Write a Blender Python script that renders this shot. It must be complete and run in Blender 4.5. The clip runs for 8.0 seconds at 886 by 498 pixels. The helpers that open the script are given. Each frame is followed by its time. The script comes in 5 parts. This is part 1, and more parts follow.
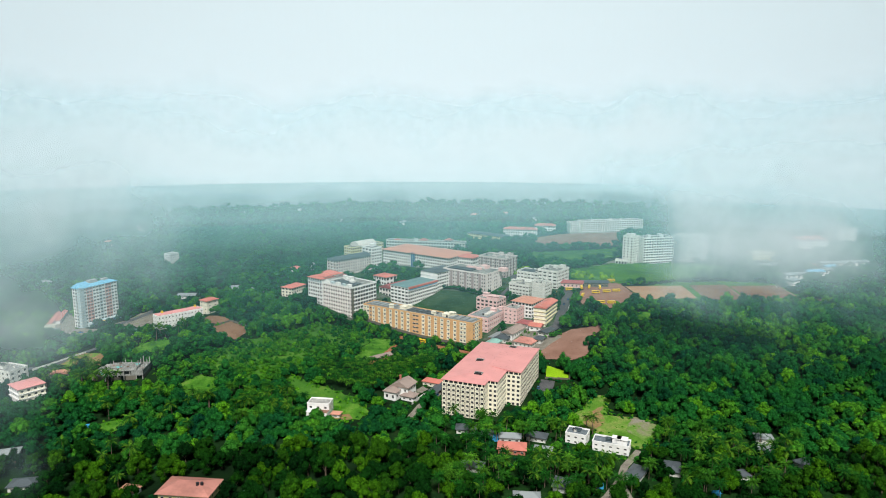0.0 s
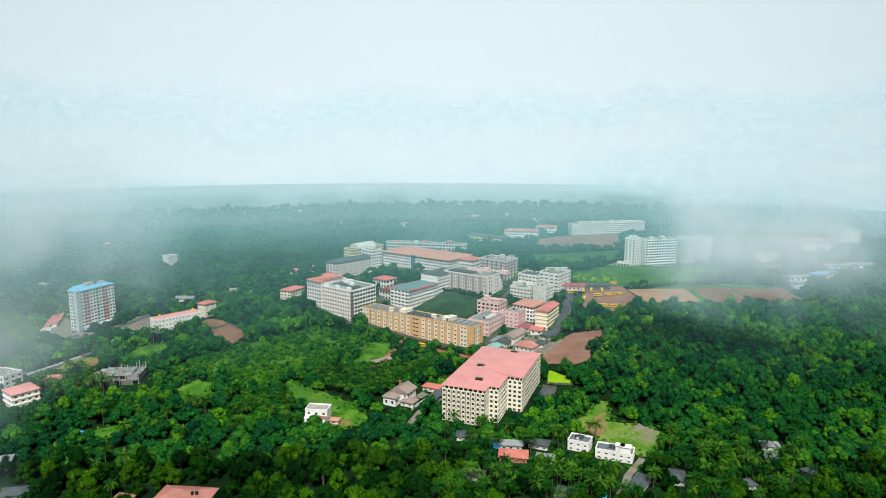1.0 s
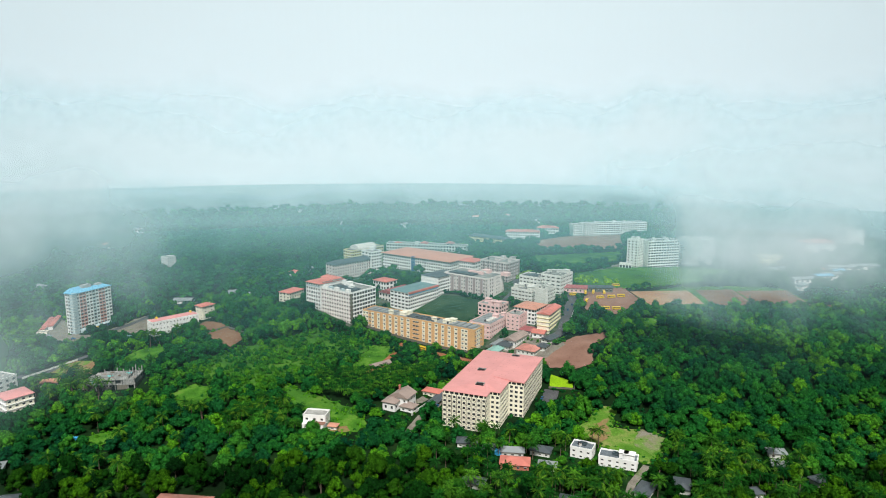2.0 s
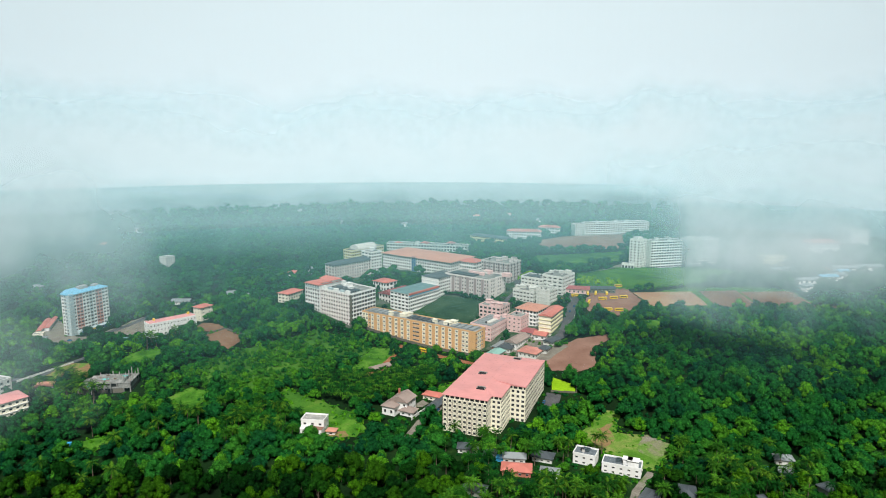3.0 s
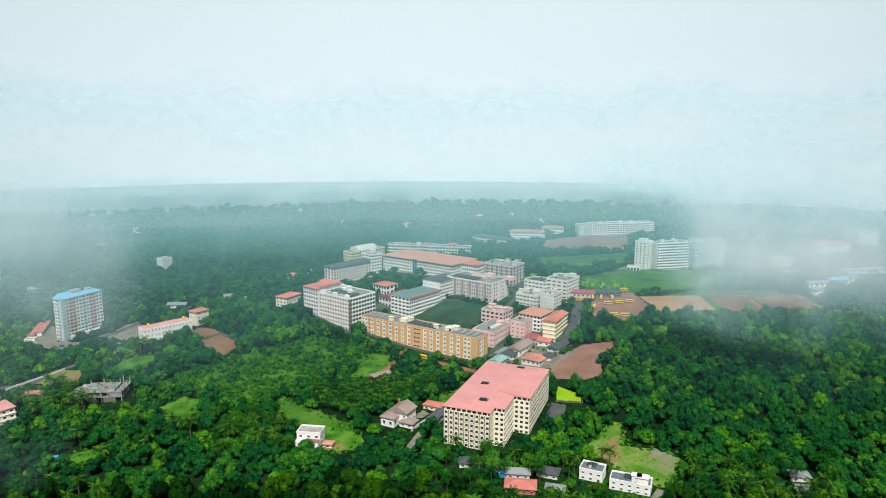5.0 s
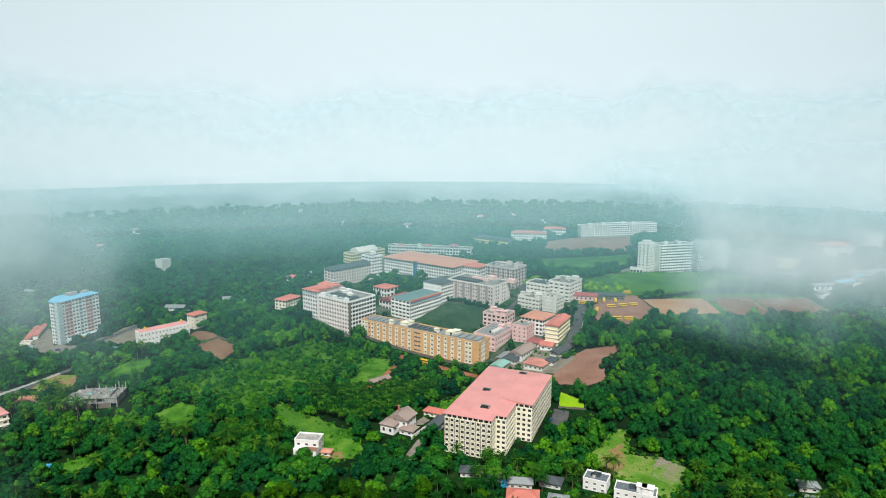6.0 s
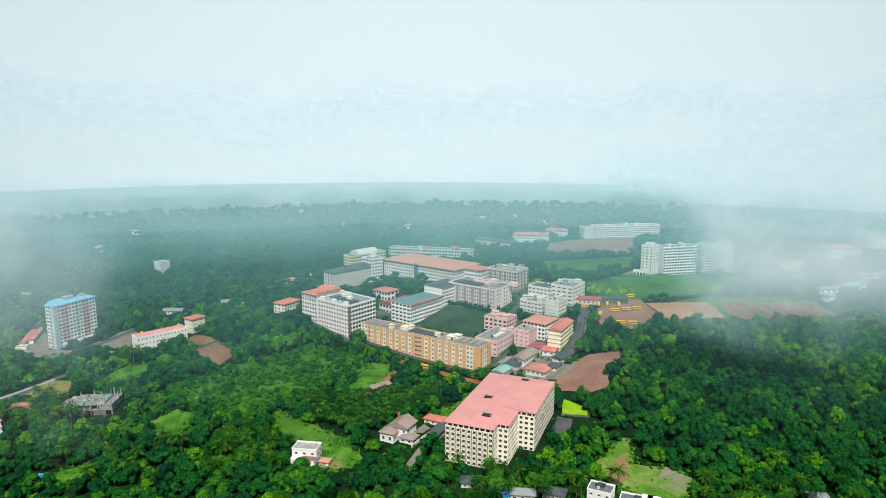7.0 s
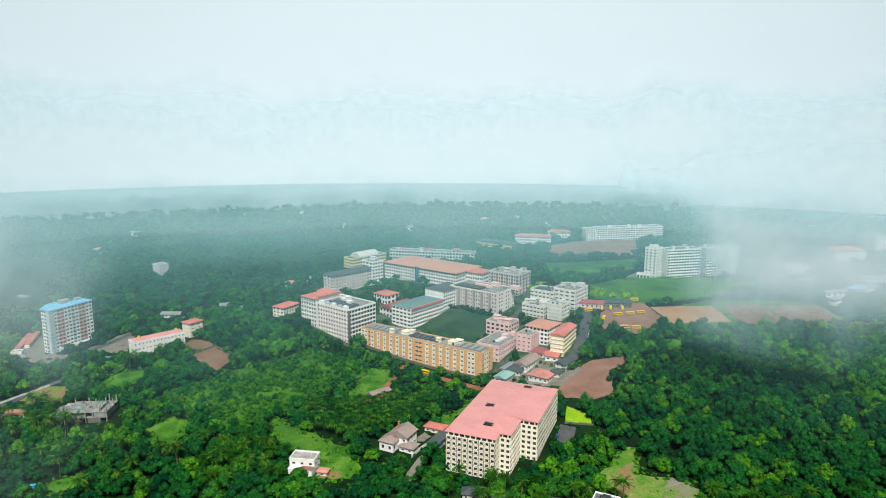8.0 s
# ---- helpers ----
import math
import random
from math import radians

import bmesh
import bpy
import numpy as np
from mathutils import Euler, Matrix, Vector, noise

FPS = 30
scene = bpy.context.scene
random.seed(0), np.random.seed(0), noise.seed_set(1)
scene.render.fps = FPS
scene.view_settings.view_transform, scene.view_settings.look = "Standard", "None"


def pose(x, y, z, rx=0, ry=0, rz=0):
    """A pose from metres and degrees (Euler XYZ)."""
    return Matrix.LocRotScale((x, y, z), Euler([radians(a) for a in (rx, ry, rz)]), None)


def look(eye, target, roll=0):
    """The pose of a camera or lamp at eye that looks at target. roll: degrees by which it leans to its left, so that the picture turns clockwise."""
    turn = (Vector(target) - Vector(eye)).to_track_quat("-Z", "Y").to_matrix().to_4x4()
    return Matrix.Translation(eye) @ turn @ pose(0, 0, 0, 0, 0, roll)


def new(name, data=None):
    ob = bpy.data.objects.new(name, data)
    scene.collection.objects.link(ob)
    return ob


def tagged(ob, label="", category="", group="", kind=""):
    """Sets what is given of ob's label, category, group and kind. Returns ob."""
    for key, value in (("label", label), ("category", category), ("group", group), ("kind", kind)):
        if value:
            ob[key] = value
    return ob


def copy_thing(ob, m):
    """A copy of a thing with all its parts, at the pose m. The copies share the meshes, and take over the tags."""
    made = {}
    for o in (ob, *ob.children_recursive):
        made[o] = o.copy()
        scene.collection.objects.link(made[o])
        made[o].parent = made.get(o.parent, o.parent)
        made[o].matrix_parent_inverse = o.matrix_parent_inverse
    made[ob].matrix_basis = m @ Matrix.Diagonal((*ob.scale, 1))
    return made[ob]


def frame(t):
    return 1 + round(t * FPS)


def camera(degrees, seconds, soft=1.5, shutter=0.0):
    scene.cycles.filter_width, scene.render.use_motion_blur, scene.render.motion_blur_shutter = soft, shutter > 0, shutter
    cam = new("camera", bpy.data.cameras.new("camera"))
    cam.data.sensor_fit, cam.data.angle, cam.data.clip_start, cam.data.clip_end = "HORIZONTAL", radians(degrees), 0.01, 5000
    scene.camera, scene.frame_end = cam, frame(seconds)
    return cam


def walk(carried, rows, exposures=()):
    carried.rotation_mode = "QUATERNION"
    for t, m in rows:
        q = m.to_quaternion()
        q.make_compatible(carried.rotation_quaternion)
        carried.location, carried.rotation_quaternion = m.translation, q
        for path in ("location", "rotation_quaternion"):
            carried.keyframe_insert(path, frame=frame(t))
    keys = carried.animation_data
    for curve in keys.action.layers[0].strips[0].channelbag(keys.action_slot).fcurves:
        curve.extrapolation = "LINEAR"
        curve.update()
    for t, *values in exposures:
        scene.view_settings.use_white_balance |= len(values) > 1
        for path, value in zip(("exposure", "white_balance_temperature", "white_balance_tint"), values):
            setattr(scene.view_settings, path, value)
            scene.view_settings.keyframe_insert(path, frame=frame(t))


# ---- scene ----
cam = camera(67.0, 8.0, soft=1.0)
PATH = [
    (0, 0.00, 0.00, 176.00, 79.924, -0.154, 0.027),
    (0.5, 0.19, 3.47, 176.24, 79.965, -0.154, 0.061),
    (1, 0.38, 7.00, 176.52, 79.986, -0.154, 0.098),
    (1.5, 0.56, 10.58, 176.84, 79.987, -0.154, 0.137),
    (3, 1.09, 21.67, 178.02, 79.816, -0.153, 0.266),
    (3.5, 1.25, 25.47, 178.48, 79.758, -0.153, 0.314),
    (4, 1.41, 29.34, 178.99, 79.694, -0.153, 0.364),
    (4.5, 1.57, 33.26, 179.54, 79.654, -0.153, 0.416),
    (6, 2.01, 45.36, 181.40, 79.560, -0.153, 0.587),
    (6.5, 2.14, 49.51, 182.10, 79.557, -0.152, 0.648),
    (7, 2.28, 53.71, 182.84, 79.538, -0.152, 0.712),
    (7.5, 2.41, 57.97, 183.61, 79.515, -0.152, 0.778),
    (8, 2.53, 62.29, 184.42, 79.507, -0.152, 0.846),
]
walk(cam, [(t, pose(x, y, z, rx, ry, rz)) for t, x, y, z, rx, ry, rz in PATH])

# ---- light: bright overcast morning, low cloud ----
world = bpy.data.worlds.new("overcast_sky")
scene.world = world
world.use_nodes = True
wn, wl = world.node_tree.nodes, world.node_tree.links
sky = wn.new("ShaderNodeTexSky")
sky.sky_type, sky.sun_disc = "NISHITA", False
sky.sun_elevation, sky.sun_rotation = radians(54), radians(179)
sky.air_density, sky.dust_density = 1.0, 4.0
dim = wn.new("ShaderNodeVectorMath")
dim.operation = "SCALE"
dim.inputs["Scale"].default_value = 0.08
cloud_mix = wn.new("ShaderNodeMixRGB")
cloud_mix.inputs["Fac"].default_value = 0.93
cloud_mix.inputs["Color2"].default_value = (0.54, 0.64, 0.665, 1)
wl.new(sky.outputs["Color"], dim.inputs[0])
wl.new(dim.outputs["Vector"], cloud_mix.inputs["Color1"])
wl.new(cloud_mix.outputs["Color"], wn["Background"].inputs["Color"])
wn["Background"].inputs["Strength"].default_value = 0.46
sun = new("sun", bpy.data.lights.new("sun", "SUN"))
sun.data.energy, sun.data.angle, sun.data.color = 5.0, radians(9), (1.0, 0.97, 0.93)
sun.matrix_world = look((5, -225, 310), (0, 0, 0))

# ---- materials ----


def material(name, rough=0.8, metal=0.0, spec=0.3):
    m = bpy.data.materials.new(name)
    m.use_nodes = True
    b = m.node_tree.nodes["Principled BSDF"]
    b.inputs["Roughness"].default_value = rough
    b.inputs["Metallic"].default_value = metal
    b.inputs["Specular IOR Level"].default_value = spec
    return m, m.node_tree.nodes, m.node_tree.links, b


def noise_fac(n, l, scale, detail=4.0, stretch=None, rough=0.55):
    """A noise value over world-sized object coordinates."""
    tc = n.new("ShaderNodeTexCoord")
    tex = n.new("ShaderNodeTexNoise")
    tex.inputs["Scale"].default_value = scale
    tex.inputs["Detail"].default_value = detail
    tex.inputs["Roughness"].default_value = rough
    if stretch:
        mp = n.new("ShaderNodeMapping")
        mp.inputs["Scale"].default_value = stretch
        l.new(tc.outputs["Object"], mp.inputs["Vector"])
        l.new(mp.outputs["Vector"], tex.inputs["Vector"])
    else:
        l.new(tc.outputs["Object"], tex.inputs["Vector"])
    return tex.outputs["Fac"]


def ramp(n, l, fac, stops):
    r = n.new("ShaderNodeValToRGB")
    e = r.color_ramp.elements
    while len(e) < len(stops):
        e.new(0.5)
    for k, (p, c) in zip(e, stops):
        k.position, k.color = p, (*c, 1)
    l.new(fac, r.inputs["Fac"])
    return r.outputs["Color"]


def blend(n, l, fac, a, b, mode="MIX"):
    mx = n.new("ShaderNodeMixRGB")
    mx.blend_type = mode
    for sock, v in zip(("Fac", "Color1", "Color2"), (fac, a, b)):
        if isinstance(v, (int, float)):
            mx.inputs[sock].default_value = v
        elif isinstance(v, tuple):
            mx.inputs[sock].default_value = (*v, 1)
        else:
            l.new(v, mx.inputs[sock])
    return mx.outputs["Color"]


def bump(n, l, b, height, strength=0.3, distance=0.1):
    bp = n.new("ShaderNodeBump")
    bp.inputs["Strength"].default_value = strength
    bp.inputs["Distance"].default_value = distance
    l.new(height, bp.inputs["Height"])
    l.new(bp.outputs["Normal"], b.inputs["Normal"])


def shade(c, k):
    return tuple(min(1.0, v * k) for v in c)


def plaster(name, c, dirt=0.76):
    """Painted plaster with rain streaks, mould and grain."""
    m, n, l, b = material(name, 0.85)
    streak = ramp(n, l, noise_fac(n, l, 0.5, 5, (1.6, 1.6, 0.12)), [(0.40, (1, 1, 1)), (0.72, (dirt, dirt * 0.98, dirt * 0.92))])
    patch = ramp(n, l, noise_fac(n, l, 0.11, 4), [(0.3, shade(c, 0.9)), (0.7, shade(c, 1.06))])
    l.new(blend(n, l, 0.6, patch, streak, "MULTIPLY"), b.inputs["Base Color"])
    bump(n, l, b, noise_fac(n, l, 6.0, 3), 0.2, 0.03)
    return m


def sheet_roof(name, c, ribs=True, wear=0.9):
    """Painted profiled sheeting, faded and rain-stained."""
    m, n, l, b = material(name, 0.5, 0.0, 0.4)
    base = ramp(n, l, noise_fac(n, l, 0.09, 5), [(0.3, shade(c, wear)), (0.55, c), (0.75, shade(c, 1.05))])
    grime = ramp(n, l, noise_fac(n, l, 0.6, 4, (0.25, 1.5, 1)), [(0.5, (1, 1, 1)), (0.8, (0.84, 0.82, 0.82))])
    l.new(blend(n, l, 0.7, base, grime, "MULTIPLY"), b.inputs["Base Color"])
    if ribs:
        tc = n.new("ShaderNodeTexCoord")
        w = n.new("ShaderNodeTexWave")
        w.inputs["Scale"].default_value = 0.9
        l.new(tc.outputs["Object"], w.inputs["Vector"])
        bump(n, l, b, w.outputs["Fac"], 0.35, 0.05)
    return m


def earth(name, stops, scale=0.05, rough=0.95, fine=1.2, relief=0.6, grain=1.0):
    m, n, l, b = material(name, rough, 0, 0.06)
    a = ramp(n, l, noise_fac(n, l, scale, 7, None, 0.62), stops)
    g = ramp(n, l, noise_fac(n, l, fine, 5), [(0.35, (1 - 0.38 * grain,) * 3), (0.7, (1 + 0.2 * grain,) * 3)])
    l.new(blend(n, l, 0.8, a, g, "MULTIPLY"), b.inputs["Base Color"])
    bump(n, l, b, noise_fac(n, l, fine * 0.6, 6), relief, 0.4)
    return m


def leafage(name, dark, mid, light, per_object=False):
    """Leaves: the tint of each plant, patches of the stand, and leaf-by-leaf variation."""
    m, n, l, b = material(name, 0.7, 0.0, 0.02)
    if per_object:
        v = n.new("ShaderNodeObjectInfo").outputs["Random"]
    else:
        at = n.new("ShaderNodeAttribute")
        at.attribute_name = "tint"
        v = at.outputs["Fac"]
    c = ramp(n, l, v, [(0.0, dark), (0.45, mid), (0.85, light), (1.0, shade(light, 1.25))])
    isl = n.new("ShaderNodeNewGeometry").outputs["Random Per Island"]
    leaf = ramp(n, l, isl, [(0.0, (0.42, 0.46, 0.5)), (0.55, (0.95, 0.95, 0.95)), (1.0, (1.6, 1.5, 1.2))])
    l.new(blend(n, l, 1.0, c, leaf, "MULTIPLY"), b.inputs["Base Color"])
    return m


def plain(name, c, rough=0.6, metal=0.0, var=0.25, scale=1.0):
    m, n, l, b = material(name, rough, metal)
    l.new(ramp(n, l, noise_fac(n, l, scale, 4), [(0.3, shade(c, 1 - var)), (0.7, shade(c, 1 + var))]), b.inputs["Base Color"])
    return m


# leaf litter taken near black: shade between the crowns is in this colour
SHADED_FLOOR = earth("shaded_forest_floor", [(0.30, (0.004, 0.012, 0.005)), (0.55, (0.009, 0.032, 0.008)), (0.8, (0.022, 0.045, 0.012))], 0.05)
GRASS = earth("grass", [(0.30, (0.025, 0.09, 0.016)), (0.48, (0.05, 0.16, 0.02)), (0.66, (0.09, 0.22, 0.025)), (0.8, (0.16, 0.13, 0.05))], 0.045)
MEADOW = earth("meadow", [(0.34, (0.030, 0.115, 0.012)), (0.5, (0.065, 0.20, 0.018)), (0.62, (0.11, 0.25, 0.03)), (0.8, (0.17, 0.20, 0.06))], 0.09)
PADDY = earth("paddy", [(0.3, (0.22, 0.42, 0.01)), (0.7, (0.33, 0.56, 0.02))], 0.1)
LAWN = earth("lawn", [(0.3, (0.06, 0.17, 0.016)), (0.5, (0.11, 0.24, 0.03)), (0.68, (0.26, 0.28, 0.09)), (0.8, (0.30, 0.2, 0.1))], 0.07)
SOIL = earth("soil", [(0.3, (0.20, 0.105, 0.075)), (0.55, (0.275, 0.16, 0.12)), (0.8, (0.33, 0.215, 0.165))], 0.04, relief=0.1, grain=0.3)
FIELD = earth("field_soil", [(0.34, (0.36, 0.20, 0.12)), (0.52, (0.40, 0.26, 0.16)), (0.66, (0.26, 0.27, 0.11)), (0.8, (0.12, 0.22, 0.04))], 0.035, relief=0.2, grain=0.5)
MUD = earth("mud", [(0.3, (0.15, 0.082, 0.05)), (0.5, (0.21, 0.122, 0.075)), (0.66, (0.25, 0.16, 0.10)), (0.82, (0.16, 0.17, 0.07))], 0.045, relief=0.2, grain=0.5)
# weed greens darkened to carry the shade under the palms
SHADED_WEEDS = earth("weeds", [(0.3, (0.004, 0.014, 0.004)), (0.55, (0.010, 0.04, 0.008)), (0.8, (0.03, 0.065, 0.016))], 0.12)
REDSOIL = earth("laterite", [(0.3, (0.24, 0.09, 0.045)), (0.55, (0.33, 0.14, 0.07)), (0.8, (0.36, 0.22, 0.13))], 0.06)
WORN = earth("worn_grass", [(0.36, (0.30, 0.15, 0.085)), (0.5, (0.24, 0.19, 0.08)), (0.6, (0.14, 0.25, 0.04)), (0.8, (0.09, 0.20, 0.025))], 0.10)
STONY = earth("stony_grass", [(0.34, (0.25, 0.23, 0.19)), (0.46, (0.21, 0.22, 0.12)), (0.58, (0.14, 0.25, 0.05)), (0.8, (0.09, 0.20, 0.025))], 0.10)
GRAVEL = earth("gravel", [(0.3, (0.15, 0.135, 0.11)), (0.55, (0.25, 0.23, 0.19)), (0.7, (0.12, 0.17, 0.06)), (0.85, (0.06, 0.14, 0.03))], 0.11)
COURT = earth("court_turf", [(0.32, (0.016, 0.048, 0.026)), (0.5, (0.030, 0.072, 0.036)), (0.68, (0.055, 0.10, 0.05))], 0.06)
PAVING = earth("campus_paving", [(0.3, (0.09, 0.09, 0.09)), (0.42, (0.10, 0.12, 0.09)), (0.52, (0.025, 0.075, 0.025)), (0.8, (0.04, 0.11, 0.025))], 0.05)
ASPHALT = earth("asphalt", [(0.3, (0.07, 0.075, 0.08)), (0.7, (0.13, 0.13, 0.135))], 0.08, 0.55)
CONCRETE = earth("concrete", [(0.3, (0.28, 0.28, 0.26)), (0.7, (0.45, 0.45, 0.42))], 0.15, 0.85)
SLAB = earth("roof_slab", [(0.3, (0.16, 0.17, 0.16)), (0.55, (0.3, 0.31, 0.29)), (0.8, (0.42, 0.42, 0.4))], 0.2, 0.85)
LEAVES = leafage("leaves", (0.003, 0.044, 0.019), (0.012, 0.104, 0.017), (0.064, 0.215, 0.010))
TREE_LEAVES = leafage("tree_leaves", (0.0015, 0.015, 0.003), (0.005, 0.040, 0.004), (0.032, 0.108, 0.004), True)
PALM_LEAVES = leafage("palm_leaves", (0.005, 0.036, 0.006), (0.014, 0.072, 0.008), (0.062, 0.15, 0.012), True)
HEDGE_LEAVES = leafage("hedge_leaves", (0.10, 0.26, 0.01), (0.18, 0.38, 0.012), (0.26, 0.46, 0.015))
GROVE_LEAVES = leafage("grove_leaves", (0.003, 0.038, 0.007), (0.010, 0.070, 0.008), (0.046, 0.142, 0.011))
BARK = plain("bark", (0.14, 0.11, 0.08), 0.9, 0, 0.4, 2.0)
GLASS = plain("window_glass", (0.035, 0.042, 0.045), 0.15, 0, 0.5, 0.3)
BLUE_GLASS = plain("blue_glass", (0.03, 0.13, 0.27), 0.12, 0, 0.3, 0.4)
WINTRIM = plain("window_trim", (0.09, 0.09, 0.09), 0.6)
FRAME = plain("window_frame", (0.62, 0.6, 0.55), 0.6)
CREAM = plaster("cream_paint", (0.85, 0.81, 0.66), 0.88)
ROSEWHITE = plaster("rose_white_paint", (0.82, 0.76, 0.73), 0.85)
REDPAINT = plaster("faded_red_paint", (0.60, 0.24, 0.19))
OCHRE = plaster("ochre_paint", (0.74, 0.44, 0.205), 0.88)
WHITE = plaster("white_paint", (0.85, 0.85, 0.83), 0.9)
GREYWHITE = plaster("grey_white_paint", (0.74, 0.75, 0.70), 0.7)
PINK = plaster("pink_paint", (0.80, 0.55, 0.53), 0.84)
MAUVE = plaster("mauve_paint", (0.38, 0.31, 0.31))
PALEMAUVE = plaster("pale_mauve_paint", (0.66, 0.59, 0.57))
LEMON = plaster("lemon_paint", (0.74, 0.68, 0.36))
BLUEGREY = plaster("blue_grey_paint", (0.46, 0.56, 0.58))
BRICKRED = plaster("brick_red_paint", (0.46, 0.17, 0.12))
DARKTRIM = plaster("dark_trim", (0.16, 0.15, 0.12))
PINKROOF = sheet_roof("pink_roof", (0.64, 0.285, 0.27))
REDROOF = sheet_roof("red_roof", (0.60, 0.20, 0.155), wear=0.74)
TILEROOF = sheet_roof("tile_roof", (0.58, 0.25, 0.20), wear=0.62)
SALMON = sheet_roof("salmon_roof", (0.57, 0.27, 0.19))
TEALROOF = sheet_roof("teal_roof", (0.13, 0.24, 0.245))
DARKROOF = sheet_roof("dark_roof", (0.07, 0.085, 0.095))
BLUEROOF = sheet_roof("blue_roof", (0.16, 0.48, 0.72))
BROWNROOF = sheet_roof("brown_roof", (0.33, 0.26, 0.225), wear=0.7)
GREENROOF = sheet_roof("pale_green_roof", (0.25, 0.46, 0.40))
MAROONROOF = sheet_roof("maroon_roof", (0.34, 0.10, 0.10))
TINROOF = sheet_roof("tin_roof", (0.25, 0.28, 0.285))
TEALTARP = plain("teal_tarp", (0.12, 0.46, 0.44), 0.5)
TARP = plain("blue_tarp", (0.05, 0.35, 0.62), 0.5)
PANEL = plain("solar_panel", (0.05, 0.075, 0.085), 0.3)
YELLOW = plain("bus_yellow", (0.75, 0.50, 0.02), 0.4, 0, 0.1)
RUBBER = plain("rubber", (0.02, 0.02, 0.02), 0.9)
TERRACE = earth("terrace_coating", [(0.3, (0.09, 0.115, 0.13)), (0.6, (0.17, 0.20, 0.22)), (0.8, (0.26, 0.28, 0.28))], 0.3, 0.7)
TANK = plain("tank_plastic", (0.03, 0.03, 0.035), 0.5)

# ---- land ----
HILLS = [(-90, 590, 70, -7.7), (100, 650, 80, -0.3), (10, 560, 70, -7.4), (-110, 690, 80, 13.9), (30, 740, 90, 10.0), (-330, 640, 180, -3.6), (200, 880, 240, 0.3), (-165, 520, 90, 7.5), (330, 520, 220, 8.0), (110, 380, 110, -3.5), (-500, 1100, 350, -11.8), (-20, 860, 180, 2.2), (160, 600, 90, 10.0)]


def height(x, y):
    """The lie of the land."""
    z = -1.4 + 14.7 / (1 + np.exp(-(np.asarray(y, float) - 620) / 90))
    for a, b, s, k in HILLS:
        z = z + k * np.exp(-((x - a) ** 2 + (y - b) ** 2) / 2 / s**2)
    return z


def mesh_of(name, verts, faces, mats, slots=None):
    me = bpy.data.meshes.new(name)
    me.from_pydata(verts, [], faces)
    for m in mats:
        me.materials.append(m)
    if slots is not None:
        me.polygons.foreach_set("material_index", slots)
    me.update()
    return me


class Shape:
    """Collects faces of one part."""

    def __init__(self):
        self.v, self.f, self.s = [], [], []

    def face(self, pts, slot=0):
        k = len(self.v)
        self.v += [tuple(p) for p in pts]
        self.f.append(tuple(range(k, k + len(pts))))
        self.s.append(slot)

    def box(self, x0, x1, y0, y1, z0, z1, slot=0):
        p = [(x, y, z) for z in (z0, z1) for y in (y0, y1) for x in (x0, x1)]
        for q in ((0, 2, 3, 1), (4, 5, 7, 6), (0, 1, 5, 4), (2, 6, 7, 3), (0, 4, 6, 2), (1, 3, 7, 5)):
            self.face([p[i] for i in q], slot)

    def prism(self, ring, z0, z1, slot=0):
        """An upright block over a ring of plan points, counter-clockwise."""
        n = len(ring)
        self.face([(x, y, z1) for x, y in ring], slot)
        self.face([(x, y, z0) for x, y in reversed(ring)], slot)
        for i in range(n):
            (a, b), (c, d) = ring[i], ring[(i + 1) % n]
            self.face([(a, b, z0), (c, d, z0), (c, d, z1), (a, b, z1)], slot)

    def tube(self, x, y, z0, z1, r0, r1, n=8, slot=0):
        lo = [(x + r0 * math.cos(2 * math.pi * i / n), y + r0 * math.sin(2 * math.pi * i / n), z0) for i in range(n)]
        hi = [(x + r1 * math.cos(2 * math.pi * i / n), y + r1 * math.sin(2 * math.pi * i / n), z1) for i in range(n)]
        for i in range(n):
            j = (i + 1) % n
            self.face([lo[i], lo[j], hi[j], hi[i]], slot)
        self.face(hi, slot)

    def mesh(self, name, *mats):
        return mesh_of(name, self.v, self.f, mats, self.s)


def part(name, shape, mats, parent, label=""):
    mats = mats if isinstance(mats, (list, tuple)) else [mats]
    ob = new(name, shape.mesh(name, *mats) if isinstance(shape, Shape) else shape)
    ob.parent = parent
    return tagged(ob, label)


def thing(name, label, category, x, y, z, rot=0.0, group=""):
    ob = new(name)
    ob.matrix_world = pose(x, y, z, 0, 0, rot)
    return tagged(ob, label, category, group)


# ground: one sheet, finer near the path
gx = np.sinh(np.linspace(-4.6, 4.6, 230)) * 95
gy = np.concatenate([np.linspace(-2500, 200, 24), np.linspace(212, 1000, 80), 1000 + 3800 * np.linspace(0.01, 1, 60) ** 1.6])
mx, my = np.meshgrid(gx, gy)
mz = height(mx, my)
cols = len(gx)
gv = np.stack([mx, my, mz], -1).reshape(-1, 3)
gf = [(r * cols + c, r * cols + c + 1, (r + 1) * cols + c + 1, (r + 1) * cols + c) for r in range(len(gy) - 1) for c in range(cols - 1)]
ground = new("ground", mesh_of("ground", gv.tolist(), gf, [SHADED_FLOOR]))
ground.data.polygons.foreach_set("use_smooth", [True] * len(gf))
tagged(ground, "leaf-littered ground of rolling wooded land, tree shade in its colour", "ground", kind="structure")

CLEAR = []  # plan polygons without trees
GRASSY = []  # plan polygons of open grass
BARE = []  # plan polygons without any plant


